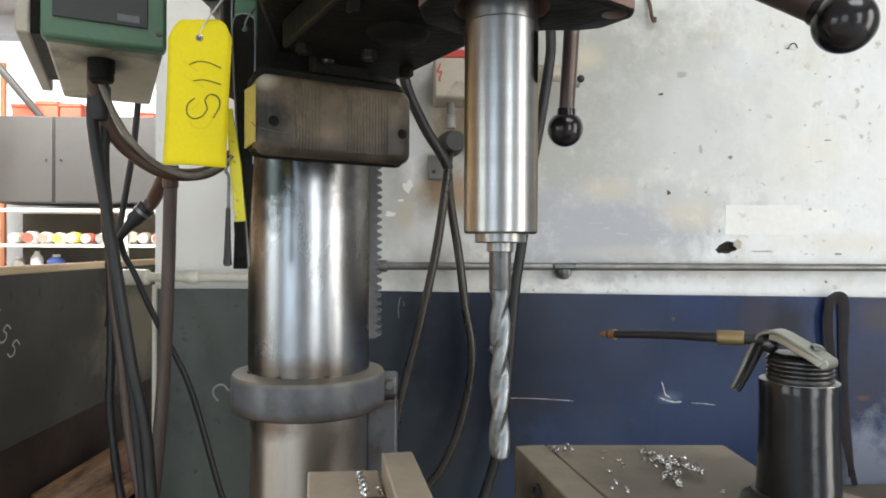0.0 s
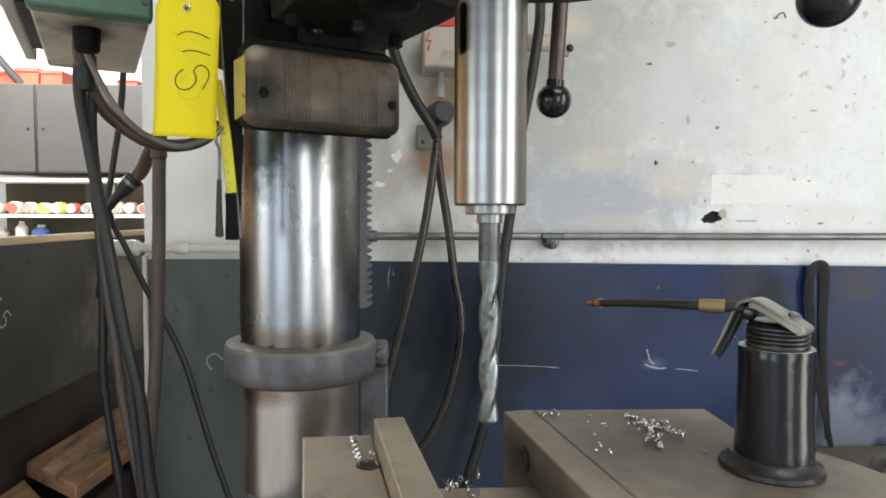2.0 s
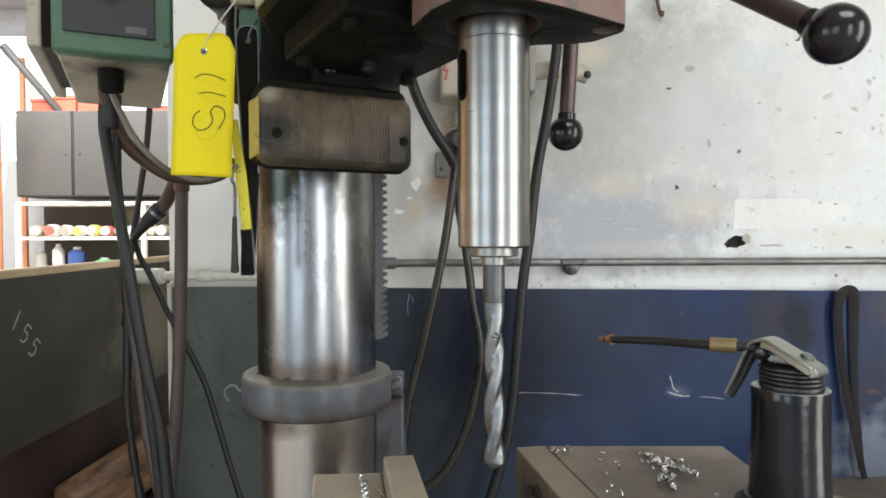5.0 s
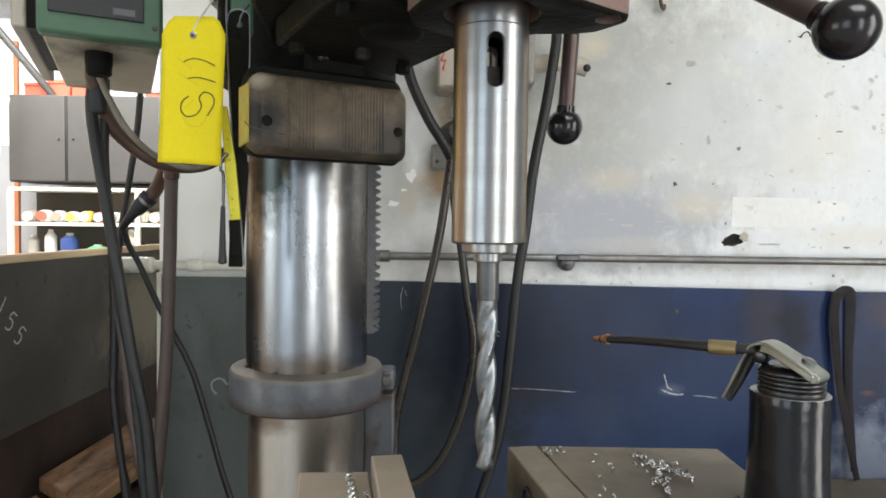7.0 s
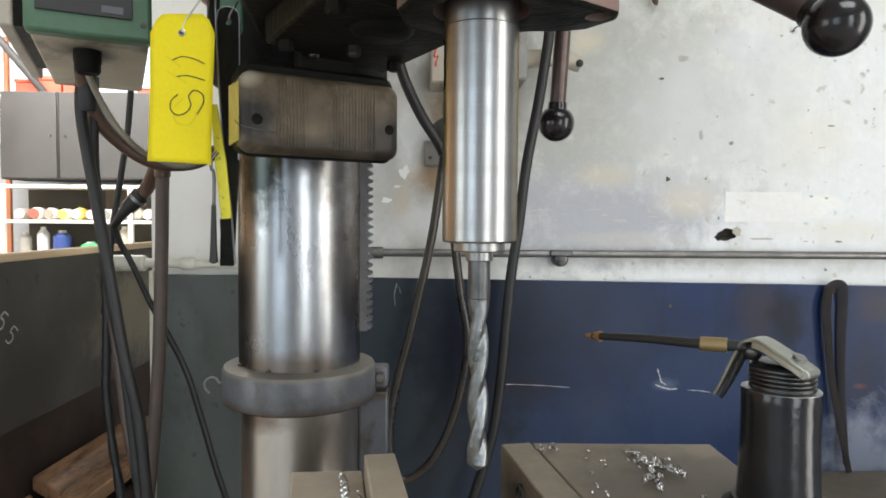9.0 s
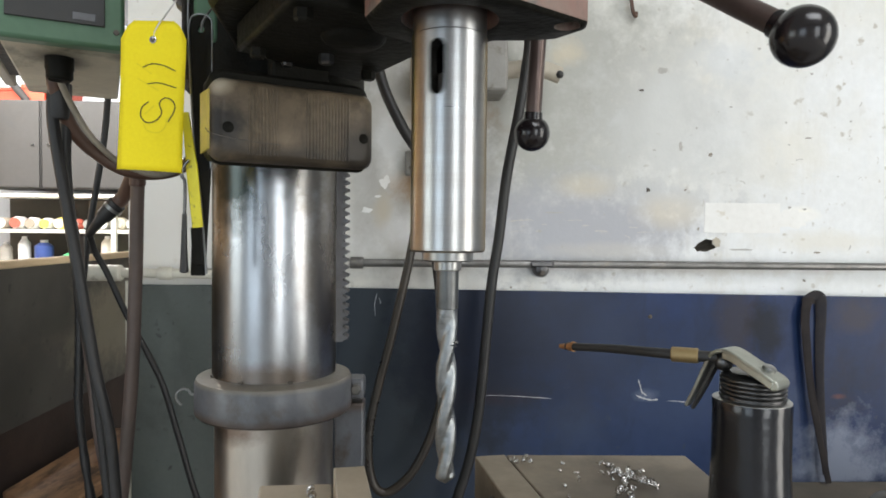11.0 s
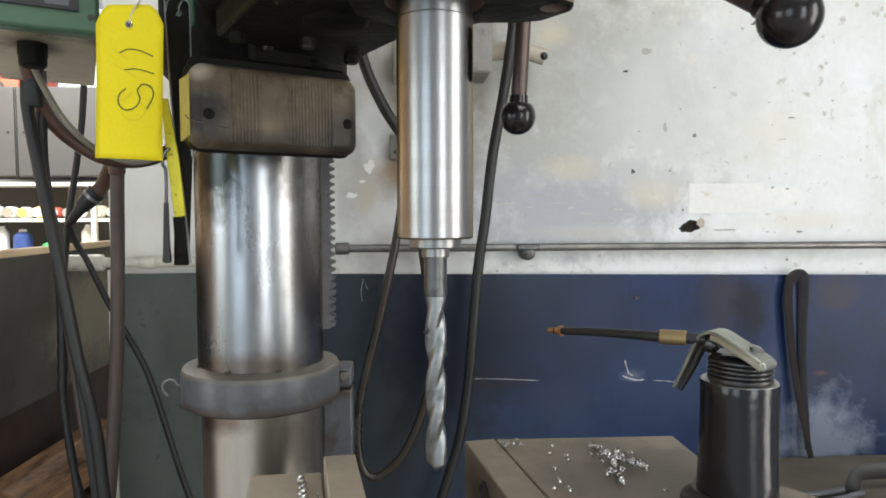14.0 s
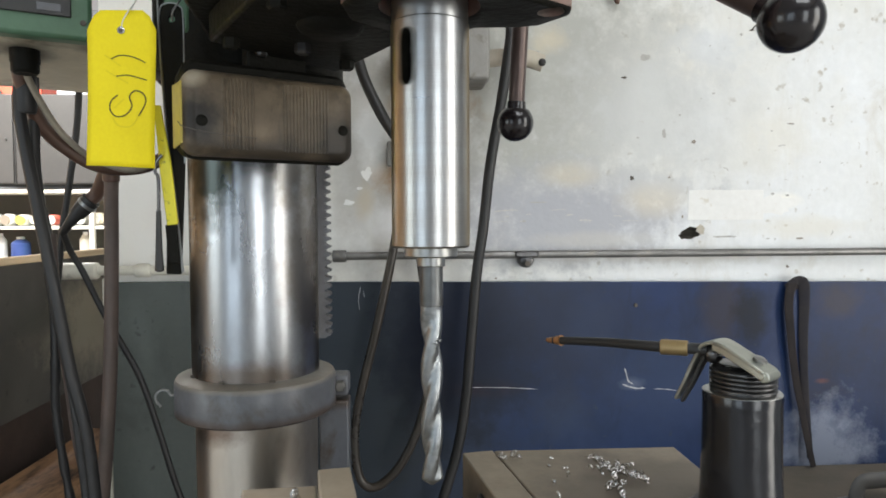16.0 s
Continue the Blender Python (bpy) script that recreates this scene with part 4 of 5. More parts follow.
housing.data.materials.append(M_HEAD)
for p in housing.data.polygons:
    if p.center.z < 1.4335 and abs(p.normal.z) > 0.5 or (p.center.z < 1.48 and p.center.y > 0.53):
        p.material_index = 1
finish(housing, 0.0025)
bm = bm_new()
lathe(bm, [(0.022, 1.444), (0.030, 1.449), (0.032, 1.49)], *hp(-0.02, 0.31), 40)
part("lower_boss", bm, M_HEAD, press, "black round boss", 0.003)
bm = bm_new()
prism(bm, [hp(-0.10, 0.20), hp(-0.10, 0.38), hp(0.06, 0.38), hp(0.06, 0.14)][::-1], 1.452, 1.482)
part("bottom_cover", bm, M_HEAD, press, "black bottom cover plate", 0.004)
for w, u in ((-0.085, 0.225), (-0.085, 0.36), (0.045, 0.36), (0.045, 0.20), (-0.02, 0.24)):
    bm = bm_new()
    x, y = hp(w, u)
    lathe(bm, [(0.006, 1.442), (0.008, 1.444), (0.008, 1.453)], x, y, 6)
    part("cover_bolt", bm, M_NECK if w == -0.02 else M_HEAD, press, "oily hexagon bolt")
bm = bm_new()
box(bm, -0.228, -0.196, 0.79, 0.86, 1.492, 1.548)
part("rear_foot", bm, M_GREEN, press, "green painted rear foot", 0.006)
bm = bm_new()
box(bm, -0.238, -0.150, 0.785, 0.86, 1.551, 1.85)
part("rear_cover", bm, M_CREAM, press, "stained cream rear cover", 0.006)
# feed levers
HUB = Vector((0.185, 0.77, 1.645))
bm = bm_new()
rod(bm, HUB - 0.16 * Vector((WX, WY, 0)), HUB + 0.03 * Vector((WX, WY, 0)), 0.032, 32)
hub = part("feed_hub", bm, M_ROD, press, "steel feed hub", 0.004)
for tip, r, rr in (((0.3365, 0.5095, 1.4290), 0.0240, 0.0102), ((0.1745, 0.79, 1.3925), 0.0215, 0.0095)):
    tip = Vector(tip)
    bm = bm_new()
    rod(bm, HUB, tip, rr, 20)
    lever = part("feed_lever", bm, M_ROD, press, "dull brown steel feed lever")
    bm = bm_new()
    lathe(bm, [(rr * 1.15, 0.0), (rr * 1.2, r * 0.4)] + [(r * math.sin(a), r * 1.15 - r * math.cos(a)) for a in [radians(k) for k in range(42, 180, 9)]] + [(0.0006, r * 2.15)], seg=40,
          m=Matrix.Translation(tip + (HUB - tip).normalized() * r * 1.15) @ (tip - HUB).to_track_quat("Z", "Y").to_matrix().to_4x4())
    part("knob", bm, M_BAKELITE, lever, "glossy black ball knob")

# press table and base, below the vise
bm = bm_new()
prism(bm, [(-0.16, 0.30), (0.46, 0.30), (0.46, 0.702), (-0.16, 0.702)], 0.88, 0.93)
part("work_table", bm, M_TABLE, press, "oily cast-iron work table", 0.006)
bm = bm_new()
prism(bm, [hp(-0.08, 0.0), hp(-0.08, 0.3), hp(0.08, 0.3), hp(0.08, 0.0)][::-1], 0.74, 0.879)
part("table_arm", bm, M_COLLAR, press, "", 0.006)
bm = bm_new()
prism(bm, [hp(-0.28, -0.2), hp(-0.28, 0.75), hp(0.28, 0.75), hp(0.28, -0.2)][::-1], 0.0, 0.08)
part("foot", bm, M_COLLAR, press, "", 0.01)


# ---- spindle with the twist drill ----
SX, SY = 0.0605, 0.4995
spindle = thing("drill_spindle", (0, 0, 0), "bright turning spindle sleeve holding a steel twist drill", "spindle")
bm = bm_new()
lathe(bm, [(0.0268, -0.1725), (0.0283, -0.171), (0.0283, -0.0135), (0.0276, -0.0125), (0.0276, 0.03)], seg=96)
sleeve = part("sleeve", bm, M_SPINDLE, spindle, "polished steel spindle sleeve")
cb = bm_new()
lathe(cb, [(0.0125, -0.10), (0.0125, 0.02)], seg=32)
carve(sleeve, cb)
cb = bm_new()
slot = [(0.0063 * math.cos(radians(a)), -0.0265 + 0.0063 * math.sin(radians(a))) for a in range(0, 181, 15)]
slot += [(0.0063 * math.cos(radians(a)), -0.0535 + 0.0063 * math.sin(radians(a))) for a in range(180, 361, 15)]
f = [cb.verts.new((x, -0.05, z)) for x, z in slot]
g = [cb.verts.new((x, 0.05, z)) for x, z in slot]
cb.faces.new(f)
cb.faces.new(g[::-1])
for i in range(len(slot)):
    j = (i + 1) % len(slot)
    cb.faces.new((f[i], f[j], g[j], g[i]))
carve(sleeve, cb)
sleeve.data.materials.append(M_HEAD)
for p in sleeve.data.polygons:
    c = p.center
    if c.x ** 2 + c.y ** 2 < 0.026 ** 2 and -0.11 < c.z < 0.02:
        p.material_index = 1
finish(sleeve, 0.0, angle=30)
bm = bm_new()
box(bm, -0.0055, 0.0055, -0.0115, 0.0115, -0.062, -0.041)
part("tang", bm, M_CHIP, spindle, "dark drill tang", 0.001)
bm = bm_new()
lathe(bm, [(0.0185, -0.1795), (0.0195, -0.1785), (0.0195, -0.1722)], seg=64)
part("end_ring", bm, M_STEEL, spindle, "bright end ring")
bm = bm_new()
lathe(bm, [(0.0098, -0.1865), (0.0104, -0.1858), (0.0104, -0.1793)], seg=48)
part("lock_ring", bm, M_STEEL, spindle, "")
bm = bm_new()
lathe(bm, [(0.0080, -0.2155), (0.0086, -0.215), (0.0086, -0.1863)], seg=40)
part("shank", bm, M_SHANK, spindle, "grey drill shank")
bm = bm_new()
R_D, PITCH, Z0, Z1 = 0.0081, 0.084, -0.349, -0.2145
rings = []
for i in range(120):
    t = i / 119
    z = Z0 + (Z1 - Z0) * t
    turn = 2 * math.pi * z / PITCH
    depth = min(1.0, (1 - t) / 0.12)
    tip = min(1.0, (z - Z0) / 0.0052 + 0.06)
    ring = []
    for k in range(40):
        a = 2 * math.pi * k / 40
        flute = (0.5 + 0.5 * math.cos(2 * a)) ** 1.6
        r = R_D * (1 - 0.42 * depth * flute) * tip
        ring.append(bm.verts.new((r * math.cos(a + turn), r * math.sin(a + turn), z)))
    rings.append(ring)
for a, b in zip(rings, rings[1:]):
    for k in range(40):
        bm.faces.new((a[k], a[(k + 1) % 40], b[(k + 1) % 40], b[k]))
bm.faces.new(rings[0][::-1])
bm.faces.new(rings[-1])
part("twist_drill", bm, M_DRILL, spindle, "bright fluted twist drill", angle=50)


# ---- work lamp under the head: a grimy ribbed lens ----
lx, ly = hp(-0.0355, 0.2025)
LM = pose(lx, ly, 1.389, 0, 0, HEADTURN)
lamp = thing("work_lamp", (lx, ly, 1.389), "grimy ribbed rectangular lamp hung under the drill head", "lamp")
bm = bm_new()
HW, HH = 0.0885, 0.0462


def outline(hw, hh, r, n=6):
    pts = []
    for cx, cz, a0 in ((hw - r, hh - r, 0), (-hw + r, hh - r, 90), (-hw + r, -hh + r, 180), (hw - r, -hh + r, 270)):
        for i in range(n + 1):
            a = radians(a0 + 90 * i / n)
            pts.append((cx + r * math.cos(a), cz + r * math.sin(a)))
    return pts


def shell(bm, layers, m):
    """Rounded-rectangle rings at given depths, closed at both ends: (half width, half height, corner radius, y)."""
    made = [[bm.verts.new(m @ Vector((x, y, z))) for x, z in outline(hw, hh, r)] for hw, hh, r, y in layers]
    n = len(made[0])
    for a, b in zip(made, made[1:]):
        for i in range(n):
            bm.faces.new((a[i], a[(i + 1) % n], b[(i + 1) % n], b[i]))
    bm.faces.new(made[0][::-1])
    bm.faces.new(made[-1])


LOW = LM @ Matrix.Translation((0, 0, -0.0045))
HL = HH - 0.0045
shell(bm, [(HW - 0.012, HL - 0.010, 0.010, 0.0), (HW - 0.004, HL - 0.004, 0.012, 0.0025), (HW, HL, 0.013, 0.010), (HW, HL, 0.013, 0.026)], LOW)
lens = part("lens", bm, M_LENS, lamp, "dirty ribbed lens", angle=50)
bm = bm_new()
shell(bm, [(HW - 0.004, HH - 0.001, 0.013, 0.016), (HW - 0.001, HH + 0.003, 0.013, 0.021), (HW - 0.001, HH - 0.001, 0.013, 0.05), (HW - 0.01, HH - 0.008, 0.01, 0.056)], LM)
part("housing", bm, M_HEAD, lamp, "black housing")
bm = bm_new()
shell(bm, [(0.0012, HL - 0.012, 0.001, 0.011), (0.0012, HL - 0.010, 0.001, 0.05)], LOW @ Matrix.Translation((-HW - 0.0006, 0, 0)))
part("side_strip", bm, M_AMBER, lamp, "yellowed side strip")
for i in range(31):
    x = -0.052 + i * 0.0036
    if -0.0225 < x < 0.006:
        continue
    bm = bm_new()
    h = HL - 0.0075
    sweep(bm, [LOW @ Vector((x, 0.0012, -h)), LOW @ Vector((x, 0.0002, -h + 0.006)), LOW @ Vector((x, 0.0002, h - 0.006)), LOW @ Vector((x, 0.0012, h))], 0.0015, 8, 1)
    part("rib", bm, M_LENS, lens)
for x in (-0.070, 0.070):
    bm = bm_new()
    lathe(bm, [(0.0056, 0.0), (0.0056, 0.0012), (0.0050, 0.0016)], seg=20, m=LM @ pose(x + (0.004 if x > 0 else -0.003), 0.0008, -0.013, 90))
    part("screw_cup", bm, M_HEAD, lens, "dark screw hole")
bm = bm_new()
sweep(bm, [LM @ Vector(p) for p in ((-0.0925, 0.012, -0.014), (-0.088, 0.003, -0.020), (-0.06, -0.0012, -0.025), (-0.02, -0.0012, -0.027))], 0.0005, 6)
part("crack", bm, M_CHIP, lens, "dark crack")
bm = bm_new()
box(bm, -0.02, 0.045, 0.028, 0.05, 0.04, 0.10, LM)
part("bracket", bm, M_HEAD, lamp, "dirty mounting bracket", 0.003)
for x0, x1, y0, z0, z1 in ((0.012, 0.034, 0.030, 0.044, 0.058),):
    bm = bm_new()
    box(bm, x0, x1, y0, y0 + 0.004, z0, z1, LM)
    part("bracket_plate", bm, M_COLLAR, lamp, "bare steel bracket plate", 0.001)
bm = bm_new()
lathe(bm, [(0.0075, 0.0), (0.0075, 0.006), (0.005, 0.008)], seg=6, m=LM @ pose(-0.008, 0.02, 0.066, 90))
part("bracket_bolt", bm, M_NECK, lamp, "oily steel bolt")

# ---- tag and hanging tools at the side of the head ----
tag = thing("paper_tag", (-0.232, 0.70, 1.47), "bright yellow card tag handwritten 115 on a white string", "tag")
bm = bm_new()
n_u, n_v = 10, 22


def tag_point(s, v):
    """s across 0..1, v down 0..1 on the slightly curled card."""
    lt, rt = Vector((-0.2712, 0.7035, 1.4890)), Vector((-0.2015, 0.6945, 1.4880))
    lb, rb = Vector((-0.2818, 0.716, 1.3365)), Vector((-0.2145, 0.722, 1.3335))
    p = (lt * (1 - s) + rt * s) * (1 - v) + (lb * (1 - s) + rb * s) * v
    p.y += -0.004 * math.sin(math.pi * s) * (0.4 + v) + 0.003 * math.sin(3 * v + 2 * s)
    return p


cut = 0.12
grid = {}
for i in range(n_u + 1):
    for j in range(n_v + 1):
        s, v = i / n_u, j / n_v
        lift = max(0.0, (abs(s - 0.5) - 0.36) / 0.14) * cut
        grid[i, j] = bm.verts.new(tag_point(s, lift + (1 - lift) * v))
for i in range(n_u):
    for j in range(n_v):
        bm.faces.new((grid[i, j], grid[i, j + 1], grid[i + 1, j + 1], grid[i + 1, j]))
card = part("card", bm, M_TAG, tag)
mod = card.modifiers.new("thickness", "SOLIDIFY")
mod.thickness, mod.offset = 0.0006, 0.0
bm = bm_new()
eye = tag_point(0.50, 0.125) - Vector((0, 0.0008, 0))
ring = [eye + Vector((0.0029 * math.cos(radians(a)), 0, 0.0029 * math.sin(radians(a)))) for a in range(0, 361, 20)]
sweep(bm, ring, 0.0010, 8, 1)
part("eyelet", bm, M_SWARF, tag, "metal eyelet")
bm = bm_new()
lathe(bm, [(0.0020, -0.0004), (0.0020, 0.0004)], seg=16, m=Matrix.Translation(eye) @ pose(0, 0, 0, 90))
part("eyelet_hole", bm, M_CHIP, tag)


def ink(bm, pts, w):
    p = []
    for q in smooth_path([(s, v, 0) for s, v in pts], 6):
        p.append(tag_point(q.x, q.y) - Vector((0, 0.0009, 0)))
    for i in range(len(p) - 1):
        d = (p[i + 1] - p[i]).normalized()
        n = Vector((-d.z, 0, d.x)) * w
        q = [bm.verts.new(x) for x in (p[i] - n, p[i + 1] - n, p[i + 1] + n, p[i] + n)]
        bm.faces.new(q)


bm = bm_new()
ink(bm, [(0.36, 0.305), (0.50, 0.282), (0.68, 0.292), (0.86, 0.325)], 0.00052)
ink(bm, [(0.44, 0.415), (0.62, 0.408), (0.88, 0.435)], 0.00052)
ink(bm, [(0.47, 0.535), (0.37, 0.575), (0.36, 0.635), (0.46, 0.675), (0.60, 0.66), (0.68, 0.605), (0.64, 0.545), (0.72, 0.505), (0.84, 0.525), (0.87, 0.58), (0.78, 0.665)], 0.0006)
part("ink_number", bm, M_INK, tag, "handwritten number 115")
bm = bm_new()
ink(bm, [(0.40, 0.68), (0.48, 0.73), (0.64, 0.74), (0.74, 0.70), (0.76, 0.64)], 0.0007)
ink(bm, [(0.26, 0.28), (0.5, 0.35)], 0.0006)
ink(bm, [(0.28, 0.38), (0.62, 0.46)], 0.0006)
ink(bm, [(0.42, 0.62), (0.56, 0.56)], 0.0007)
part("faint_marks", bm, M_FAINT, tag, "faint rubbed-out marks")
bm = bm_new()
a = tag_point(0.50, 0.125)
sweep(bm, [a, a + Vector((0.004, -0.002, 0.012)), (-0.214, 0.692, 1.503), (-0.1985, 0.70, 1.528)], 0.0008, 6)
sweep(bm, [a + Vector((0, -0.001, 0.001)), a + Vector((0.003, 0.002, 0.013)), (-0.2145, 0.694, 1.5035), (-0.1985, 0.70, 1.528)], 0.0008, 6)
part("string", bm, M_STRING, tag, "white string")

drift = thing("hanging_drift", (-0.20, 0.735, 1.49), "long flat black steel drift key hanging from the head", "tool")
bm = bm_new()
prism(bm, [(-0.2105, 1.2225), (-0.195, 1.2225), (-0.1885, 1.34), (-0.1865, 1.49), (-0.190, 1.5035), (-0.200, 1.507), (-0.209, 1.5035), (-0.2115, 1.49), (-0.207, 1.34)], 0.732, 0.7365)
for v in bm.verts:
    v.co = Vector((v.co.x, v.co.z, v.co.y))
dr = part("blade", bm, M_HEAD, drift, "flat black blade", 0.0012)
cb = bm_new()
lathe(cb, [(0.0036, -0.02), (0.0036, 0.02)], seg=16, m=pose(-0.199, 0.734, 1.4905, 90))
carve(dr, cb)
# Steel rods along the blade's outline stand in for its rim highlights.
bm = bm_new()
sweep(bm, [(-0.2118, 0.7318, 1.53), (-0.2122, 0.7318, 1.49), (-0.2068, 0.7318, 1.38), (-0.1985, 0.7318, 1.30), (-0.193, 0.7318, 1.225)], 0.0013, 6)
part("bright_edge", bm, M_STEEL, drift, "thin steel rod drawing the edge highlight")
bm = bm_new()
sweep(bm, [(-0.2118, 0.7318, 1.490), (-0.2090, 0.7318, 1.5032), (-0.200, 0.7318, 1.5068), (-0.190, 0.7318, 1.5032), (-0.1868, 0.7318, 1.49), (-0.1872, 0.7318, 1.42), (-0.1885, 0.7318, 1.34)], 0.0008, 6)
part("bright_edge", bm, M_STEEL, drift, "thin steel rod drawing the edge highlight")
bm = bm_new()
sweep(bm, [(-0.199, 0.7345, 1.489), (-0.197, 0.731, 1.497), (-0.193, 0.733, 1.506), (-0.19, 0.74, 1.515)], 0.0012, 6)
part("hanging_wire", bm, M_STEEL, drift)
keyt = thing("hanging_key", (-0.21, 0.745, 1.39), "scuffed yellow strip tool with dark tip hanging from the head", "tool")
bm = bm_new()
prism(bm, [(-0.2175, 1.40), (-0.2105, 1.40), (-0.2010, 1.34), (-0.1955, 1.276), (-0.2065, 1.274), (-0.2125, 1.33)], 0.7262, 0.7300)
for v in bm.verts:
    v.co = Vector((v.co.x, v.co.z, v.co.y))
part("strip", bm, M_YELLOW, keyt, "scuffed yellow strip", 0.001)
bm = bm_new()
prism(bm, [(-0.2085, 1.275), (-0.1965, 1.275), (-0.195, 1.235), (-0.206, 1.235)], 0.7262, 0.7305)
for v in bm.verts:
    v.co = Vector((v.co.x, v.co.z, v.co.y))
part("tip", bm, M_HEAD, keyt, "dark tip", 0.001)
hexk = thing("hanging_rod", (-0.213, 0.722, 1.3), "thin steel rod with a black grip hanging from the head", "tool")
bm = bm_new()
sweep(bm, [(-0.209, 0.7235, 1.348), (-0.2145, 0.722, 1.340), (-0.2155, 0.722, 1.330), (-0.2125, 0.722, 1.322), (-0.213, 0.722, 1.28)], 0.0018, 8)
part("shaft", bm, M_NECK, hexk)
bm = bm_new()
sweep(bm, [(-0.213, 0.722, 1.29), (-0.2135, 0.722, 1.255), (-0.2135, 0.722, 1.236), (-0.2135, 0.722, 1.226)], lambda t: 0.0026 + 0.0024 * t - (0.003 if t > 0.97 else 0), 12)
part("grip", bm, M_RUBBER, hexk, "black grip")


# ---- control box ----
ctl = thing("control_box", (-0.385, 0.92, 1.485), "green steel control box with black button plate and dirty underside", "control box")
BM = pose(-0.3853, 0.8054, 1.487, 0, 0, 25)
bm = bm_new()
box(bm, -0.0645, 0.0645, 0.004, 0.335, 0.002, 0.30, BM)
part("case", bm, M_BOXUNDER, ctl, "dirty cream case", 0.004)
bm = bm_new()
box(bm, -0.0668, 0.0668, -0.022, 0.004, 0.0, 0.305, BM)
part("door", bm, M_GREEN, ctl, "green painted door", 0.005)
bm = bm_new()
box(bm, -0.0545, 0.0455, -0.0255, -0.0215, 0.024, 0.22, BM)
plate = part("button_plate", bm, M_BLACK, ctl, "black button plate", 0.001)
bm = bm_new()
bmesh.ops.create_cone(bm, segments=40, radius1=0.020, radius2=0.020, depth=0.008, cap_ends=True, matrix=BM @ pose(-0.005, -0.029, 0.088, 90))
part("button_ring", bm, M_STEEL, plate, "bright button ring", 0.001)
bm = bm_new()
bmesh.ops.create_cone(bm, segments=40, radius1=0.0175, radius2=0.0165, depth=0.012, cap_ends=True, matrix=BM @ pose(-0.005, -0.031, 0.088, 90))
part("button", bm, plain("dark_teal_button", (0.03, 0.08, 0.075)), plate, "dark green push button", 0.001)
bm = bm_new()
box(bm, 0.012, 0.036, -0.0265, -0.025, 0.028, 0.037, BM)
part("maker_plate", bm, M_COLLAR, plate, "small unreadable plate", 0.001)
bm = bm_new()
lathe(bm, [(0.0035, 0), (0.003, 0.002)], seg=12, m=BM @ pose(0.0575, -0.0218, 0.020, 90))
part("door_screw", bm, M_CHIP, ctl)
bm = bm_new()
box(bm, -0.0945, -0.079, 0.004, 0.33, 0.008, 0.30, BM)
part("back_plate", bm, M_PALEBOX, ctl, "grimy side plate", 0.003)
# A black strip paints the shade in the gap beside the case.
bm = bm_new()
box(bm, -0.079, -0.0645, 0.008, 0.25, 0.010, 0.29, BM)
part("spacer", bm, M_HEAD, ctl, "black strip painting the shaded gap")
bm = bm_new()
lathe(bm, [(0.013, 1.460), (0.0155, 1.463), (0.0155, 1.472), (0.0165, 1.474), (0.0165, 1.492)], -0.4185, 0.862, 24)
part("gland", bm, M_HEAD, ctl, "black cable gland")
bm = bm_new()
lathe(bm, [(0.0105, 1.420), (0.0125, 1.424), (0.0135, 1.45), (0.012, 1.478), (0.012, 1.492)], -0.447, 0.914, 20, squash=lambda a, z: 1 + 0.08 * math.sin(3 * a + 90 * z))
part("tape_wrap", bm, M_RUBBER, ctl, "black tape round the cables")
bm = bm_new()
box(bm, -0.325, -0.275, 1.0, 1.06, 1.60, 1.9)
mount = single("mounting_arm", bm, M_CREAM, "dirty cream mounting post beside the head", "post", bevel=0.006)
bm = bm_new()
rod(bm, (-0.302, 0.93, 1.625), (-0.302, 1.0, 1.63), 0.03, 28)
single("motor_knob", bm, M_BLACK, "black round knob on the mounting post", "knob", bevel=0.006)


# ---- drill vise ----
vise = thing("drill_vise", (0.1, 0.55, 0.93), "dusty brown steel machine vise with open jaws", "vise")


def jaw(pts, z0, z1):
    b = bm_new()
    prism(b, pts, z0, z1)
    return b


JD = (0.160, -0.987)  # along the jaws, towards the operator


def along(p, d, k=0.0):
    return (p[0] + JD[0] * d - JD[1] * k, p[1] + JD[1] * d + JD[0] * k)


fixed = (-0.008, 0.598)
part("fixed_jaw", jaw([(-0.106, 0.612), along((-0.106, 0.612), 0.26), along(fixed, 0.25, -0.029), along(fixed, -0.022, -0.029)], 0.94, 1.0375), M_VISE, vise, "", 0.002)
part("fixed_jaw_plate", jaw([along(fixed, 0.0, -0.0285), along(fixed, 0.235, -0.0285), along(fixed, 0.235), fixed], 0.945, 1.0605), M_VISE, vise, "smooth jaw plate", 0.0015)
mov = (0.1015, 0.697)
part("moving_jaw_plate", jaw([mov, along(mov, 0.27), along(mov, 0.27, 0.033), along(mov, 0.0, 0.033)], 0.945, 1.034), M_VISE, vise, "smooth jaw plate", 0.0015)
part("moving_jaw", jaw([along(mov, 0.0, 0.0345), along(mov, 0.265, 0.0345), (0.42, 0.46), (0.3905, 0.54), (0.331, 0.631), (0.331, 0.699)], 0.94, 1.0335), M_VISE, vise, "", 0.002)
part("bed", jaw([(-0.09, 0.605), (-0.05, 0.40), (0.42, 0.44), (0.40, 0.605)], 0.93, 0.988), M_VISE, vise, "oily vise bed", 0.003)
bm = bm_new()
x, y = along(mov, 0.075)
lathe(bm, [(0.0125, 0), (0.0125, 0.002), (0.009, 0.0025), (0.008, 0.0008)], seg=28, m=pose(x - 0.0003, y, 1.008, 0, -90, math.degrees(math.atan2(-JD[0], JD[1])) + 180))
part("jaw_bolt", bm, M_NECK, vise, "recessed jaw bolt")
bm = bm_new()
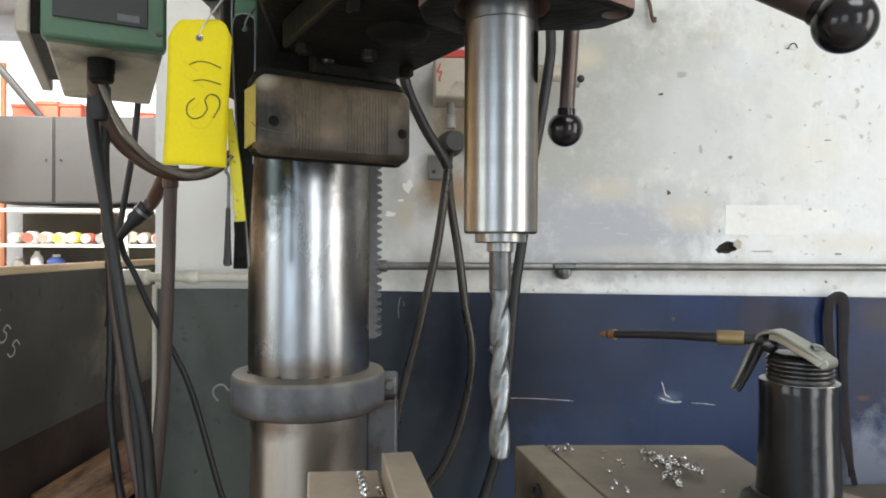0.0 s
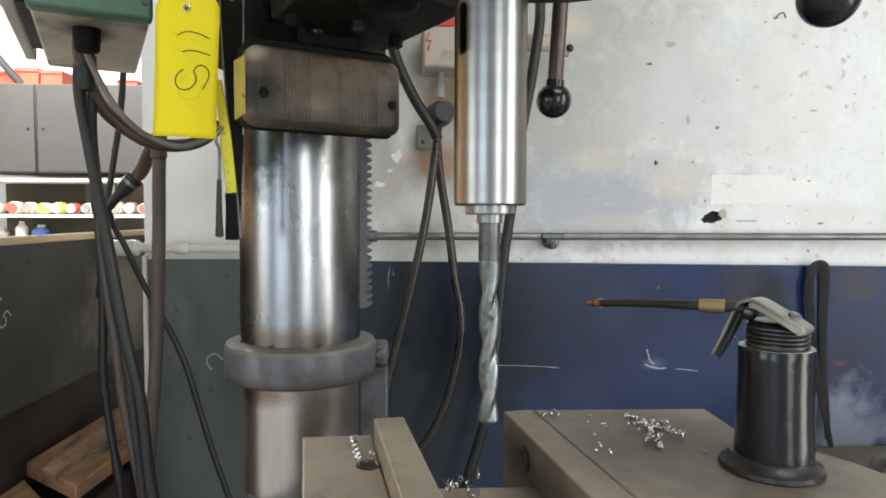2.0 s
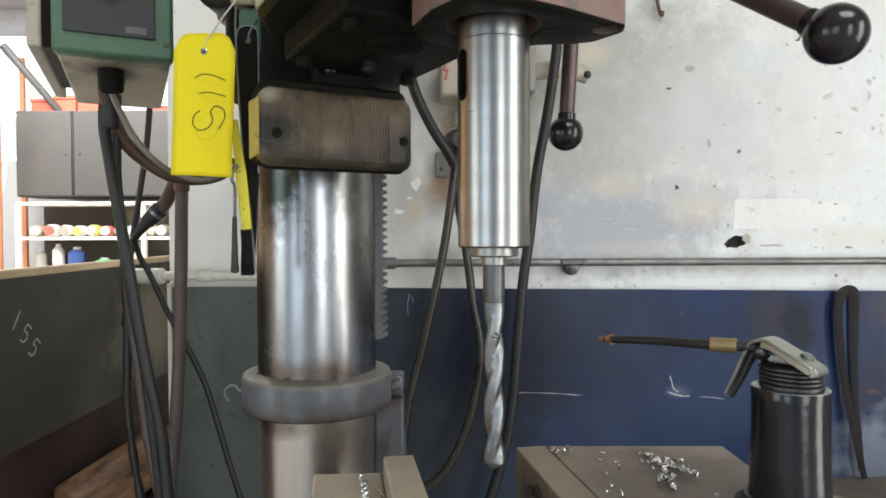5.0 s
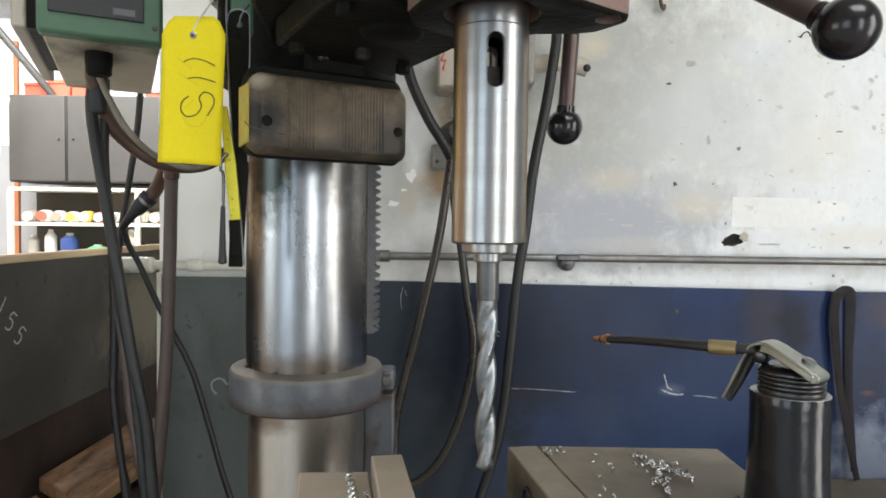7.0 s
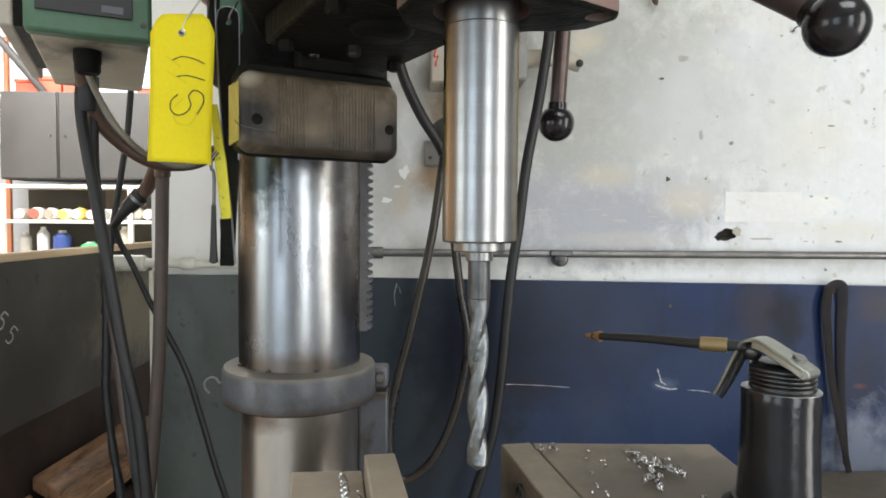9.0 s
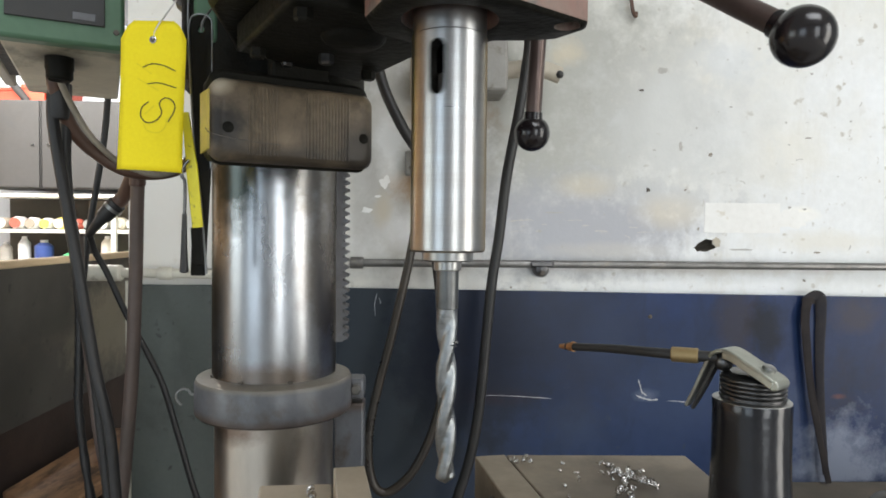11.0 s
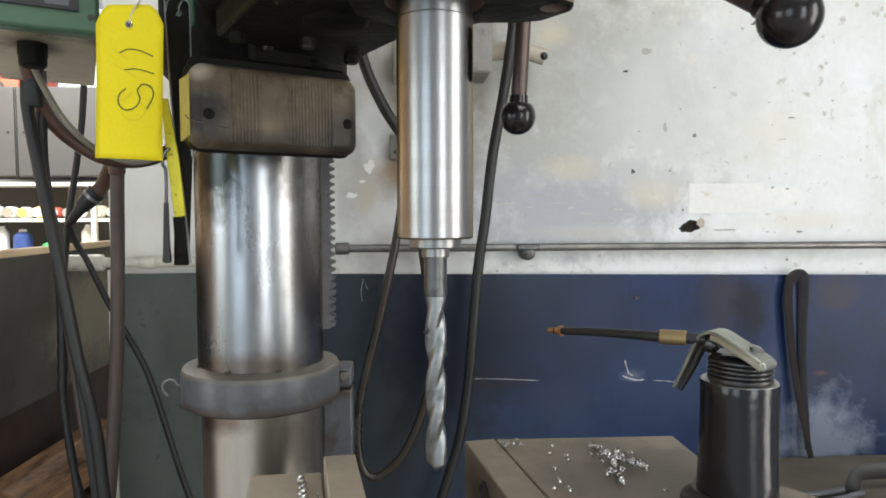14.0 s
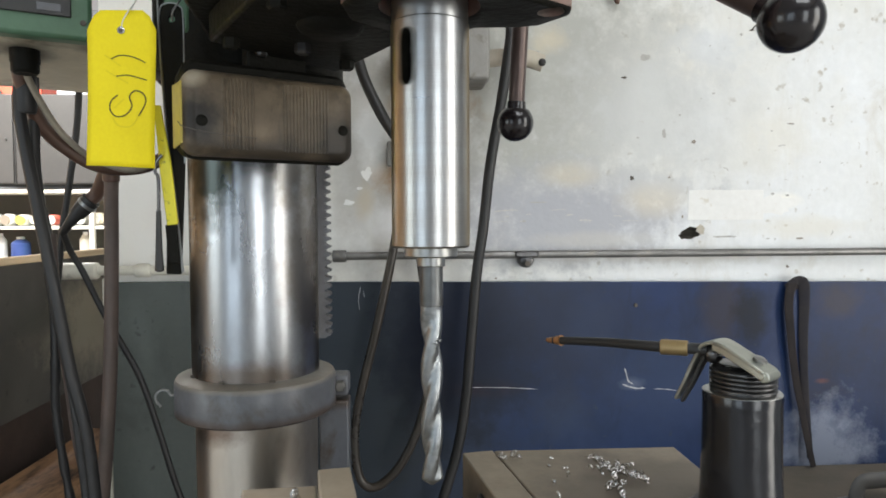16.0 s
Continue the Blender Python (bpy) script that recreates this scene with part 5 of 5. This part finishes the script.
lathe(bm, [(0.0105, 1.0374), (0.0105, 1.0386), (0.008, 1.0388), (0.007, 1.0378)], -0.038, 0.537, 28)
part("jaw_screw", bm, M_NECK, vise, "dark recessed screw")


# ---- oil can ----
can = thing("oil_can", (0.3165, 0.528, 1.0335), "black oily pump oil can standing on the vise", "oil can")
OX, OY = 0.3128, 0.528
bm = bm_new()
lathe(bm, [(0.041, 1.0338), (0.0425, 1.0348), (0.0415, 1.0385), (0.036, 1.0415), (0.0335, 1.0465)], OX - 0.002, OY, 48, squash=lambda a, z: 1 + 0.012 * math.sin(3 * a + 1))
part("base", bm, M_CANBASE, can, "oily flared base", 0.0)
bm = bm_new()
lathe(bm, [(0.0325, 1.042), (0.0318, 1.05), (0.0308, 1.09), (0.0301, 1.131), (0.0303, 1.1365), (0.0295, 1.1395), (0.028, 1.140)], OX, OY, 64, squash=lambda a, z: 1 + 0.016 * math.sin(2 * a + 40 * z) + 0.003 * math.cos(7 * a + 30 * z))
part("body", bm, M_CAN, can, "dented black body", angle=50)
bm = bm_new()
prof = [(0.026, 1.139)]
for i in range(5):
    z = 1.1412 + i * 0.0036
    prof += [(0.0250, z), (0.0256, z + 0.0012), (0.0250, z + 0.0026), (0.0238, z + 0.0031)]
prof += [(0.0245, 1.1596), (0.021, 1.1620)]
lathe(bm, prof, OX + 0.0005, OY, 56)
part("neck", bm, M_NECK, can, "ribbed dark steel neck", angle=60)
# Thin bright ring, added to give the can's shoulder its glint.
bm = bm_new()
lathe(bm, [(0.027, 1.1388), (0.0299, 1.1394), (0.0299, 1.1400), (0.027, 1.1408)], OX, OY, 48, squash=lambda a, z: 1 + 0.02 * math.sin(5 * a))
part("rim", bm, M_STEEL, can, "worn steel rim, kept bright for its glint")


def bent_plate(name, pts, side, hw, th, material, parent, label):
    """A bent plate along pts; side is its cross direction, hw its half width along 0..1."""
    b = bm_new()
    p = smooth_path(pts, 6)
    n = len(p)
    side = Vector(side).normalized()
    rows = []
    for i, q in enumerate(p):
        d = (p[min(i + 1, n - 1)] - p[max(i - 1, 0)]).normalized()
        nn = side.cross(d).normalized() * th / 2
        w = hw(i / (n - 1)) * side
        rows.append([b.verts.new(q + s * nn + e * w) for s, e in ((1, -1), (1, 1), (-1, 1), (-1, -1))])
    for a_, b_ in zip(rows, rows[1:]):
        for k in range(4):
            b.faces.new((a_[k], a_[(k + 1) % 4], b_[(k + 1) % 4], b_[k]))
    b.faces.new(rows[0][::-1])
    b.faces.new(rows[-1])
    return part(name, b, material, parent, label, 0.0010, 40)


LS = Vector((0.80, 0.60, 0.0))  # across the thumb lever
ARM = [Vector(q) for q in ((0.3160, 0.4950, 1.1625), (0.3108, 0.5025, 1.1675), (0.3038, 0.5140, 1.1735), (0.2980, 0.5248, 1.1786), (0.2940, 0.5320, 1.1796), (0.2880, 0.539, 1.1755),
                           (0.2830, 0.545, 1.1620), (0.2770, 0.550, 1.1440), (0.2710, 0.556, 1.1270))]
lever = bent_plate("lever", ARM, LS, lambda t: 0.0112 if t < 0.55 else 0.0112 - 0.017 * (t - 0.55), 0.0030, M_LEVER, can, "bent nickel-plated thumb lever")
for s in (-1, 1):
    bent_plate("lever_flange", [q + LS * 0.0100 * s + Vector((0, 0, -0.0036)) for q in ARM[:5]], LS, lambda t: 0.0010, 0.0062, M_LEVER, lever, "")
# A black plate under the nickel lever paints its shaded inside.
bent_plate("lever_inside", [q + Vector((0.0035, -0.0025, -0.002)) for q in ARM[5:]], LS, lambda t: 0.0065 - 0.0045 * t, 0.0030, M_BLACK, lever, "black plate for the shade inside the lever")
bm = bm_new()
rod(bm, ARM[0] - LS * 0.0104 + Vector((0, 0, -0.0028)), ARM[0] + LS * 0.0104 + Vector((0, 0, -0.0028)), 0.0042, 16)
part("lever_nose", bm, M_LEVER, lever, "rolled end of the lever", 0.001)
bm = bm_new()
lathe(bm, [(0.0052, 0), (0.0052, 0.003), (0.0036, 0.004)], seg=16, m=Matrix.Translation(ARM[1] + LS * 0.002 + Vector((0, 0, 0.001))) @ pose(0, 0, 0, 18, 14, 0))
part("pivot_screw", bm, M_STEEL, lever, "bright pivot screw")
bm = bm_new()
ball(bm, (0.292, 0.536, 1.1690), 0.0080)
part("spout_head", bm, M_NECK, can, "")
SP = [Vector((0.287, 0.536, 1.1725)), Vector((0.254, 0.5555, 1.1715)), Vector((0.22, 0.597, 1.1680)), Vector((0.1855, 0.641, 1.1622))]
bm = bm_new()
sweep(bm, [SP[0], SP[1], SP[2], SP[3]], lambda t: 0.0048 - 0.0012 * t, 14)
spout = part("spout", bm, M_RUBBER, can, "thin black spout")
bm = bm_new()
d = (SP[1] - SP[0]).normalized()
fc = SP[1] + (SP[0] - SP[1]) * 0.36
sweep(bm, [fc - d * 0.010, fc + d * 0.012], 0.0064, 16, 1)
part("ferrule", bm, M_BRASS, spout, "dull brass ferrule", 0.001)
bm = bm_new()
d = (SP[3] - SP[2]).normalized()
sweep(bm, [SP[3] - d * 0.009, SP[3] - d * 0.002, SP[3] + d * 0.008], lambda t: 0.0052 - 0.0032 * t, 16, 1)
part("tip", bm, M_COPPER, spout, "worn copper tip")


# ---- metal chips ----
def curl(bm, c, r, length, axis_deg, tilt_deg, turns, ribbon=0.0016, seed=0):
    """A springy helical chip."""
    rng = random.Random(seed)
    m = Matrix.Translation(c) @ pose(0, 0, 0, 0, 90 - tilt_deg, axis_deg)
    pts = []
    n = int(turns * 10)
    for i in range(n + 1):
        t = i / n
        a = 2 * math.pi * turns * t
        rr = r * (1 - 0.25 * t) * rng.uniform(0.92, 1.08)
        pts.append(m @ Vector((rr * math.cos(a), rr * math.sin(a), length * t)))
    sweep(bm, pts, ribbon / 2, 6, 1, flat=0.35)


bm = bm_new()
curl(bm, (-0.046, 0.548, 1.0408), 0.0030, 0.046, 103, 3, 9, 0.0036, 3)
single("metal_chip", bm, M_SWARF, "tight bright helical drill chip lying on the vise jaw", "chip", angle=60)
rng = random.Random(5)
k = 0
for (x, y, z, n, spread, big) in ((0.240, 0.632, 1.036, 9, 0.010, 1.0), (0.231, 0.655, 1.036, 5, 0.008, 0.9), (0.256, 0.612, 1.036, 6, 0.009, 0.9), (0.230, 0.590, 1.036, 6, 0.009, 0.9), (0.146, 0.676, 1.0355, 4, 0.008, 0.9), (0.175, 0.62, 1.035, 3, 0.02, 0.5),
                                 (0.262, 0.548, 1.036, 1, 0.003, 0.8), (0.17, 0.57, 1.035, 3, 0.02, 0.5), (0.048, 0.592, 0.992, 16, 0.018, 1.0), (-0.03, 0.55, 1.0395, 4, 0.008, 0.6), (0.19, 0.655, 1.035, 2, 0.012, 0.5)):
    bm = bm_new()
    for i in range(n):
        curl(bm, (x + rng.uniform(-spread, spread), y + rng.uniform(-spread, spread), z + rng.uniform(0, 0.004)), rng.uniform(0.0016, 0.0034) * big, rng.uniform(0.004, 0.014) * big,
             rng.uniform(0, 360), rng.uniform(-5, 35), rng.uniform(1, 3), 0.0016, k)
        k += 1
    single("swarf", bm, M_SWARF, "small pile of bright curly drill chips on the vise", "swarf", "stuff", angle=60)


for x, y, r, length, axis, turns in ((0.241, 0.630, 0.0024, 0.038, 258, 7), (0.242, 0.629, 0.0024, 0.034, 312, 6), (0.241, 0.632, 0.0024, 0.036, 108, 6), (0.248, 0.634, 0.0022, 0.018, 20, 4), (0.233, 0.588, 0.0024, 0.02, 265, 4), (0.148, 0.675, 0.002, 0.012, 340, 3)):
    bm = bm_new()
    curl(bm, (x, y, 1.0375), r, length, axis, 3, turns, 0.0024, int(1000 * x))
    single("metal_chip", bm, M_SWARF, "long bright curled drill chip lying on the vise", "chip", group="long chips", angle=60)


# a dark chip caught in the drill's flute
bm = bm_new()
curl(bm, (0.006, -0.0055, -0.2445), 0.0020, 0.007, 60, 50, 2, 0.0022, 8)
curl(bm, (-0.006, 0.005, -0.262), 0.0016, 0.005, 200, 30, 1.5, 0.0018, 9)
part("caught_chip", bm, M_SHANK, spindle, "dark chip caught in the flute", angle=60)


# ---- bench corner, strap and bracket by the wall ----
bm = bm_new()
box(bm, 0.56, 1.9, 1.04, 1.364, 0.692, 0.742)
bench = thing("bench", (1.2, 1.2, 0.0), "stained narrow bench below the blue sheet", "bench")
part("bench_top", bm, M_BENCH, bench, "", 0.005)
for x in (0.60, 1.82):
    for y in (1.06, 1.32):
        bm = bm_new()
        box(bm, x, x + 0.05, y, y + 0.04, 0.0, 0.692)
        part("leg", bm, M_BENCH, bench, "", 0.003)
strap = thing("hanging_strap", (0.9, 1.36, 1.15), "worn dark leather strap hanging on the blue steel sheet", "strap")
bm = bm_new()
sweep(bm, [(0.884, 1.360, 1.138), (0.871, 1.358, 1.132), (0.864, 1.354, 1.10), (0.867, 1.353, 1.05), (0.879, 1.352, 0.95), (0.893, 1.348, 0.87), (0.907, 1.342, 0.79), (0.915, 1.338, 0.748)], lambda t: 0.0115 - 0.005 * t, 14, flat=0.2)
part("strap_end", bm, M_LEATHER, strap, "dark narrow strap end", angle=60)
bm = bm_new()
sweep(bm, [(0.870, 1.364, 1.128), (0.876, 1.361, 1.138), (0.887, 1.359, 1.1445), (0.899, 1.359, 1.137), (0.902, 1.360, 1.10), (0.902, 1.361, 1.03), (0.905, 1.361, 0.95), (0.911, 1.359, 0.86), (0.917, 1.352, 0.76)], lambda t: 0.0150 - 0.009 * t, 14, flat=0.14)
part("strap_back", bm, M_STRAPBACK, strap, "paler worn back of the strap", angle=60)
bm = bm_new()
sweep(bm, [(0.892, 1.17, 0.744), (0.888, 1.17, 0.760), (0.898, 1.17, 0.782), (0.925, 1.17, 0.786), (0.97, 1.17, 0.784), (1.02, 1.18, 0.752)], 0.017, 10, flat=0.3)
single("steel_bracket", bm, M_BLACK, "bent black steel bracket on the bench", "bracket", bevel=0.0, angle=60)
for i in range(2):
    bm = bm_new()
    sweep(bm, [(0.68 + 0.02 * i, 1.15 + 0.03 * i, 0.7495), (0.78, 1.12 + 0.035 * i, 0.7505), (0.90, 1.16 + 0.02 * i, 0.7495)], 0.006, 8)
    single("scrap_rod", bm, M_COLLAR, "grey scrap rod lying on the bench", "scrap", angle=60, group="scrap rods")


# ---- far end of the shop ----
for i, (x0, x1) in enumerate(((-3.725, -3.222), (-3.214, -2.30), (-2.292, -1.4))):
    cab = thing("wall_cabinet", ((x0 + x1) / 2, 5.95, 1.6), "grey steel wall cabinet with scuffed door", "cabinet", "cabinets on the far wall")
    bm = bm_new()
    box(bm, x0, x1, 5.81, 6.2, 1.60, 2.365)
    part("body", bm, M_CABINET, cab, "", 0.006)
    bm = bm_new()
    box(bm, x0 + 0.008, x1 - 0.008, 5.79, 5.808, 1.61, 2.355)
    door = part("door", bm, M_CABINET, cab, "", 0.004)
    bm = bm_new()
    lathe(bm, [(0.008, 0), (0.008, 0.016), (0.005, 0.02)], seg=14, m=pose(x1 - 0.06 if i == 0 else x0 + 0.06, 5.79, 1.98, 90))
    part("knob", bm, M_STEEL, door, "small bright knob")
rackf = thing("storage_shelf", (-3.0, 5.95, 0.0), "cream painted shelf unit with jars and bottles", "shelf")
for z in (1.525, 1.215, 0.90, 0.5):
    bm = bm_new()
    box(bm, -3.735, -1.5, 5.80, 6.2, z, z + 0.03)
    part("shelf_board", bm, M_SHELF, rackf, "", 0.003)
for x in (-3.735, -2.62, -1.54):
    bm = bm_new()
    box(bm, x, x + 0.04, 5.78, 5.82, 0.0, 1.52)
    part("upright", bm, M_SHELF, rackf, "", 0.003)
bm = bm_new()
box(bm, -3.73, -1.5, 6.2, 6.23, 0.0, 1.55)
part("back", bm, M_DARKBACK, rackf, "dark back board")
bm = bm_new()
box(bm, -3.0, -2.4, 6.17, 6.19, 1.25, 1.52)
part("back", bm, M_BENCH, rackf, "plywood back board")
rng = random.Random(11)
COLS = [(0.35, 0.3, 0.24), (0.86, 0.85, 0.82), (0.82, 0.83, 0.82), (0.80, 0.82, 0.86), (0.80, 0.70, 0.12), (0.6, 0.14, 0.10), (0.86, 0.84, 0.76), (0.3, 0.3, 0.28), (0.8, 0.74, 0.6)]
jm = [plain("jar_colour", c) for c in COLS]
for i in range(13):
    x = -3.60 + 0.125 * i
    j = thing("jar", (x, 5.9, 1.245), "small round paint jar lying on the shelf", "jar", "jars on the shelf")
    bm = bm_new()
    r = 0.048 + 0.008 * rng.random()
    lathe(bm, [(r * 0.9, 0), (r, 0.01), (r, 0.09), (r * 0.85, 0.11)], seg=18, m=pose(x, 5.97, 1.246 + r, 90, 0, rng.uniform(-8, 8)))
    part("body", bm, jm[i % len(jm)], j)
    bm = bm_new()
    lathe(bm, [(r * 0.8, 0), (r * 0.8, 0.02)], seg=18, m=pose(x, 5.862, 1.246 + r, 90))
    part("lid", bm, jm[(i * 4 + 1) % len(jm)], j)
for x, h, r, c, nm in ((-3.44, 0.25, 0.05, (0.8, 0.79, 0.76), "white plastic bottle on the lower shelf"), (-3.27, 0.22, 0.075, (0.05, 0.09, 0.3), "blue can on the lower shelf"),
                       (-3.60, 0.2, 0.05, (0.4, 0.38, 0.34), "grey tin on the lower shelf"), (-3.02, 0.12, 0.08, (0.1, 0.5, 0.2), "green pot on the lower shelf"), (-2.72, 0.26, 0.05, (0.75, 0.7, 0.6), "pale bottle on the lower shelf")):
    b = thing("bottle", (x, 5.93, 0.93), nm, "bottle")
    bm = bm_new()
    lathe(bm, [(r * 0.95, 0.931), (r, 0.94), (r, 0.93 + h * 0.75), (r * 0.5, 0.93 + h * 0.9)], x, 5.93, 20)
    mm = plain("bottle_colour", c)
    part("body", bm, mm, b)
    bm = bm_new()
    lathe(bm, [(r * 0.42, 0.93 + h * 0.9), (r * 0.42, 0.93 + h)], x, 5.93, 16)
    part("cap", bm, M_GLINT, b)
post = thing("orange_frame", (-3.85, 5.6, 0.0), "slim orange painted steel frame near the shelf", "frame")
bm = bm_new()
box(bm, -3.70, -3.67, 5.50, 5.53, 0.0, 3.2)
part("post", bm, M_RUSTORANGE, post, "", 0.005)
bm = bm_new()
box(bm, -3.97, -3.93, 6.25, 6.29, 0.0, 2.95)
part("post", bm, M_RUSTORANGE, post, "", 0.005)
bm = bm_new()
rod(bm, (-3.86, 5.55, 0.8), (-3.60, 5.6, 2.3), 0.02)
part("brace", bm, M_SHELF, post, "pale slanting brace")
bm = bm_new()
rod(bm, (-3.69, 5.6, 2.88), (-3.362, 5.85, 2.366), 0.032)
single("grey_pole", bm, M_CABINET, "grey pole leaning by the cabinets", "pole")
for x0, x1, hh in ((-3.62, -3.42, 0.11), (-3.41, -3.22, 0.14), (-3.205, -3.02, 0.12), (-2.56, -2.38, 0.045)):
    bm = bm_new()
    box(bm, x0, x1, 5.86, 6.12, 2.366, 2.366 + hh)
    box(bm, x0 - 0.008, x1 + 0.003, 5.85, 6.13, 2.366 + hh * 0.75, 2.368 + hh)
    single("red_tray", bm, M_ORANGE, "flat red plastic tray on top of the grey cabinet", "tray", group="trays on the cabinets", bevel=0.006)


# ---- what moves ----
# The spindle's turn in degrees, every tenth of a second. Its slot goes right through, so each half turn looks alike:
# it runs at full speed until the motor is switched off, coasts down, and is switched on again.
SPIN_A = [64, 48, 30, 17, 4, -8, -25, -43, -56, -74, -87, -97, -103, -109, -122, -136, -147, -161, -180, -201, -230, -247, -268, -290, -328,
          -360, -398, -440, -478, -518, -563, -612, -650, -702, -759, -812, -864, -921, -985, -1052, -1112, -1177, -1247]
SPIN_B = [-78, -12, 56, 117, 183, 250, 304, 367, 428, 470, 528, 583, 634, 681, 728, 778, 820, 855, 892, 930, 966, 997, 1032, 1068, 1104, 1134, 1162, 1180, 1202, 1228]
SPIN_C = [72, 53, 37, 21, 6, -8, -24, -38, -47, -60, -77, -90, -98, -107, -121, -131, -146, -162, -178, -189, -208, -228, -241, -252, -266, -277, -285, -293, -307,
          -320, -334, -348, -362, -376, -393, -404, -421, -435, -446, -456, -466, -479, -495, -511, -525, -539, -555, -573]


def onward(start, a0, v0, t1, a1, v1, by):
    """The turn at t1 that looks like a1, reached by about the angle that the two speeds give; and the turns between."""
    t0, d = start, t1 - start
    end = a1 + 180 * round((a0 + by - a1) / 180)
    out = []
    n = round(d * FPS)
    for i in range(1, n):
        s = i / n
        out.append((t0 + d * s, (2 * s ** 3 - 3 * s ** 2 + 1) * a0 + (s ** 3 - 2 * s ** 2 + s) * d * v0 + (3 * s ** 2 - 2 * s ** 3) * end + (s ** 3 - s ** 2) * d * v1))
    return out, end


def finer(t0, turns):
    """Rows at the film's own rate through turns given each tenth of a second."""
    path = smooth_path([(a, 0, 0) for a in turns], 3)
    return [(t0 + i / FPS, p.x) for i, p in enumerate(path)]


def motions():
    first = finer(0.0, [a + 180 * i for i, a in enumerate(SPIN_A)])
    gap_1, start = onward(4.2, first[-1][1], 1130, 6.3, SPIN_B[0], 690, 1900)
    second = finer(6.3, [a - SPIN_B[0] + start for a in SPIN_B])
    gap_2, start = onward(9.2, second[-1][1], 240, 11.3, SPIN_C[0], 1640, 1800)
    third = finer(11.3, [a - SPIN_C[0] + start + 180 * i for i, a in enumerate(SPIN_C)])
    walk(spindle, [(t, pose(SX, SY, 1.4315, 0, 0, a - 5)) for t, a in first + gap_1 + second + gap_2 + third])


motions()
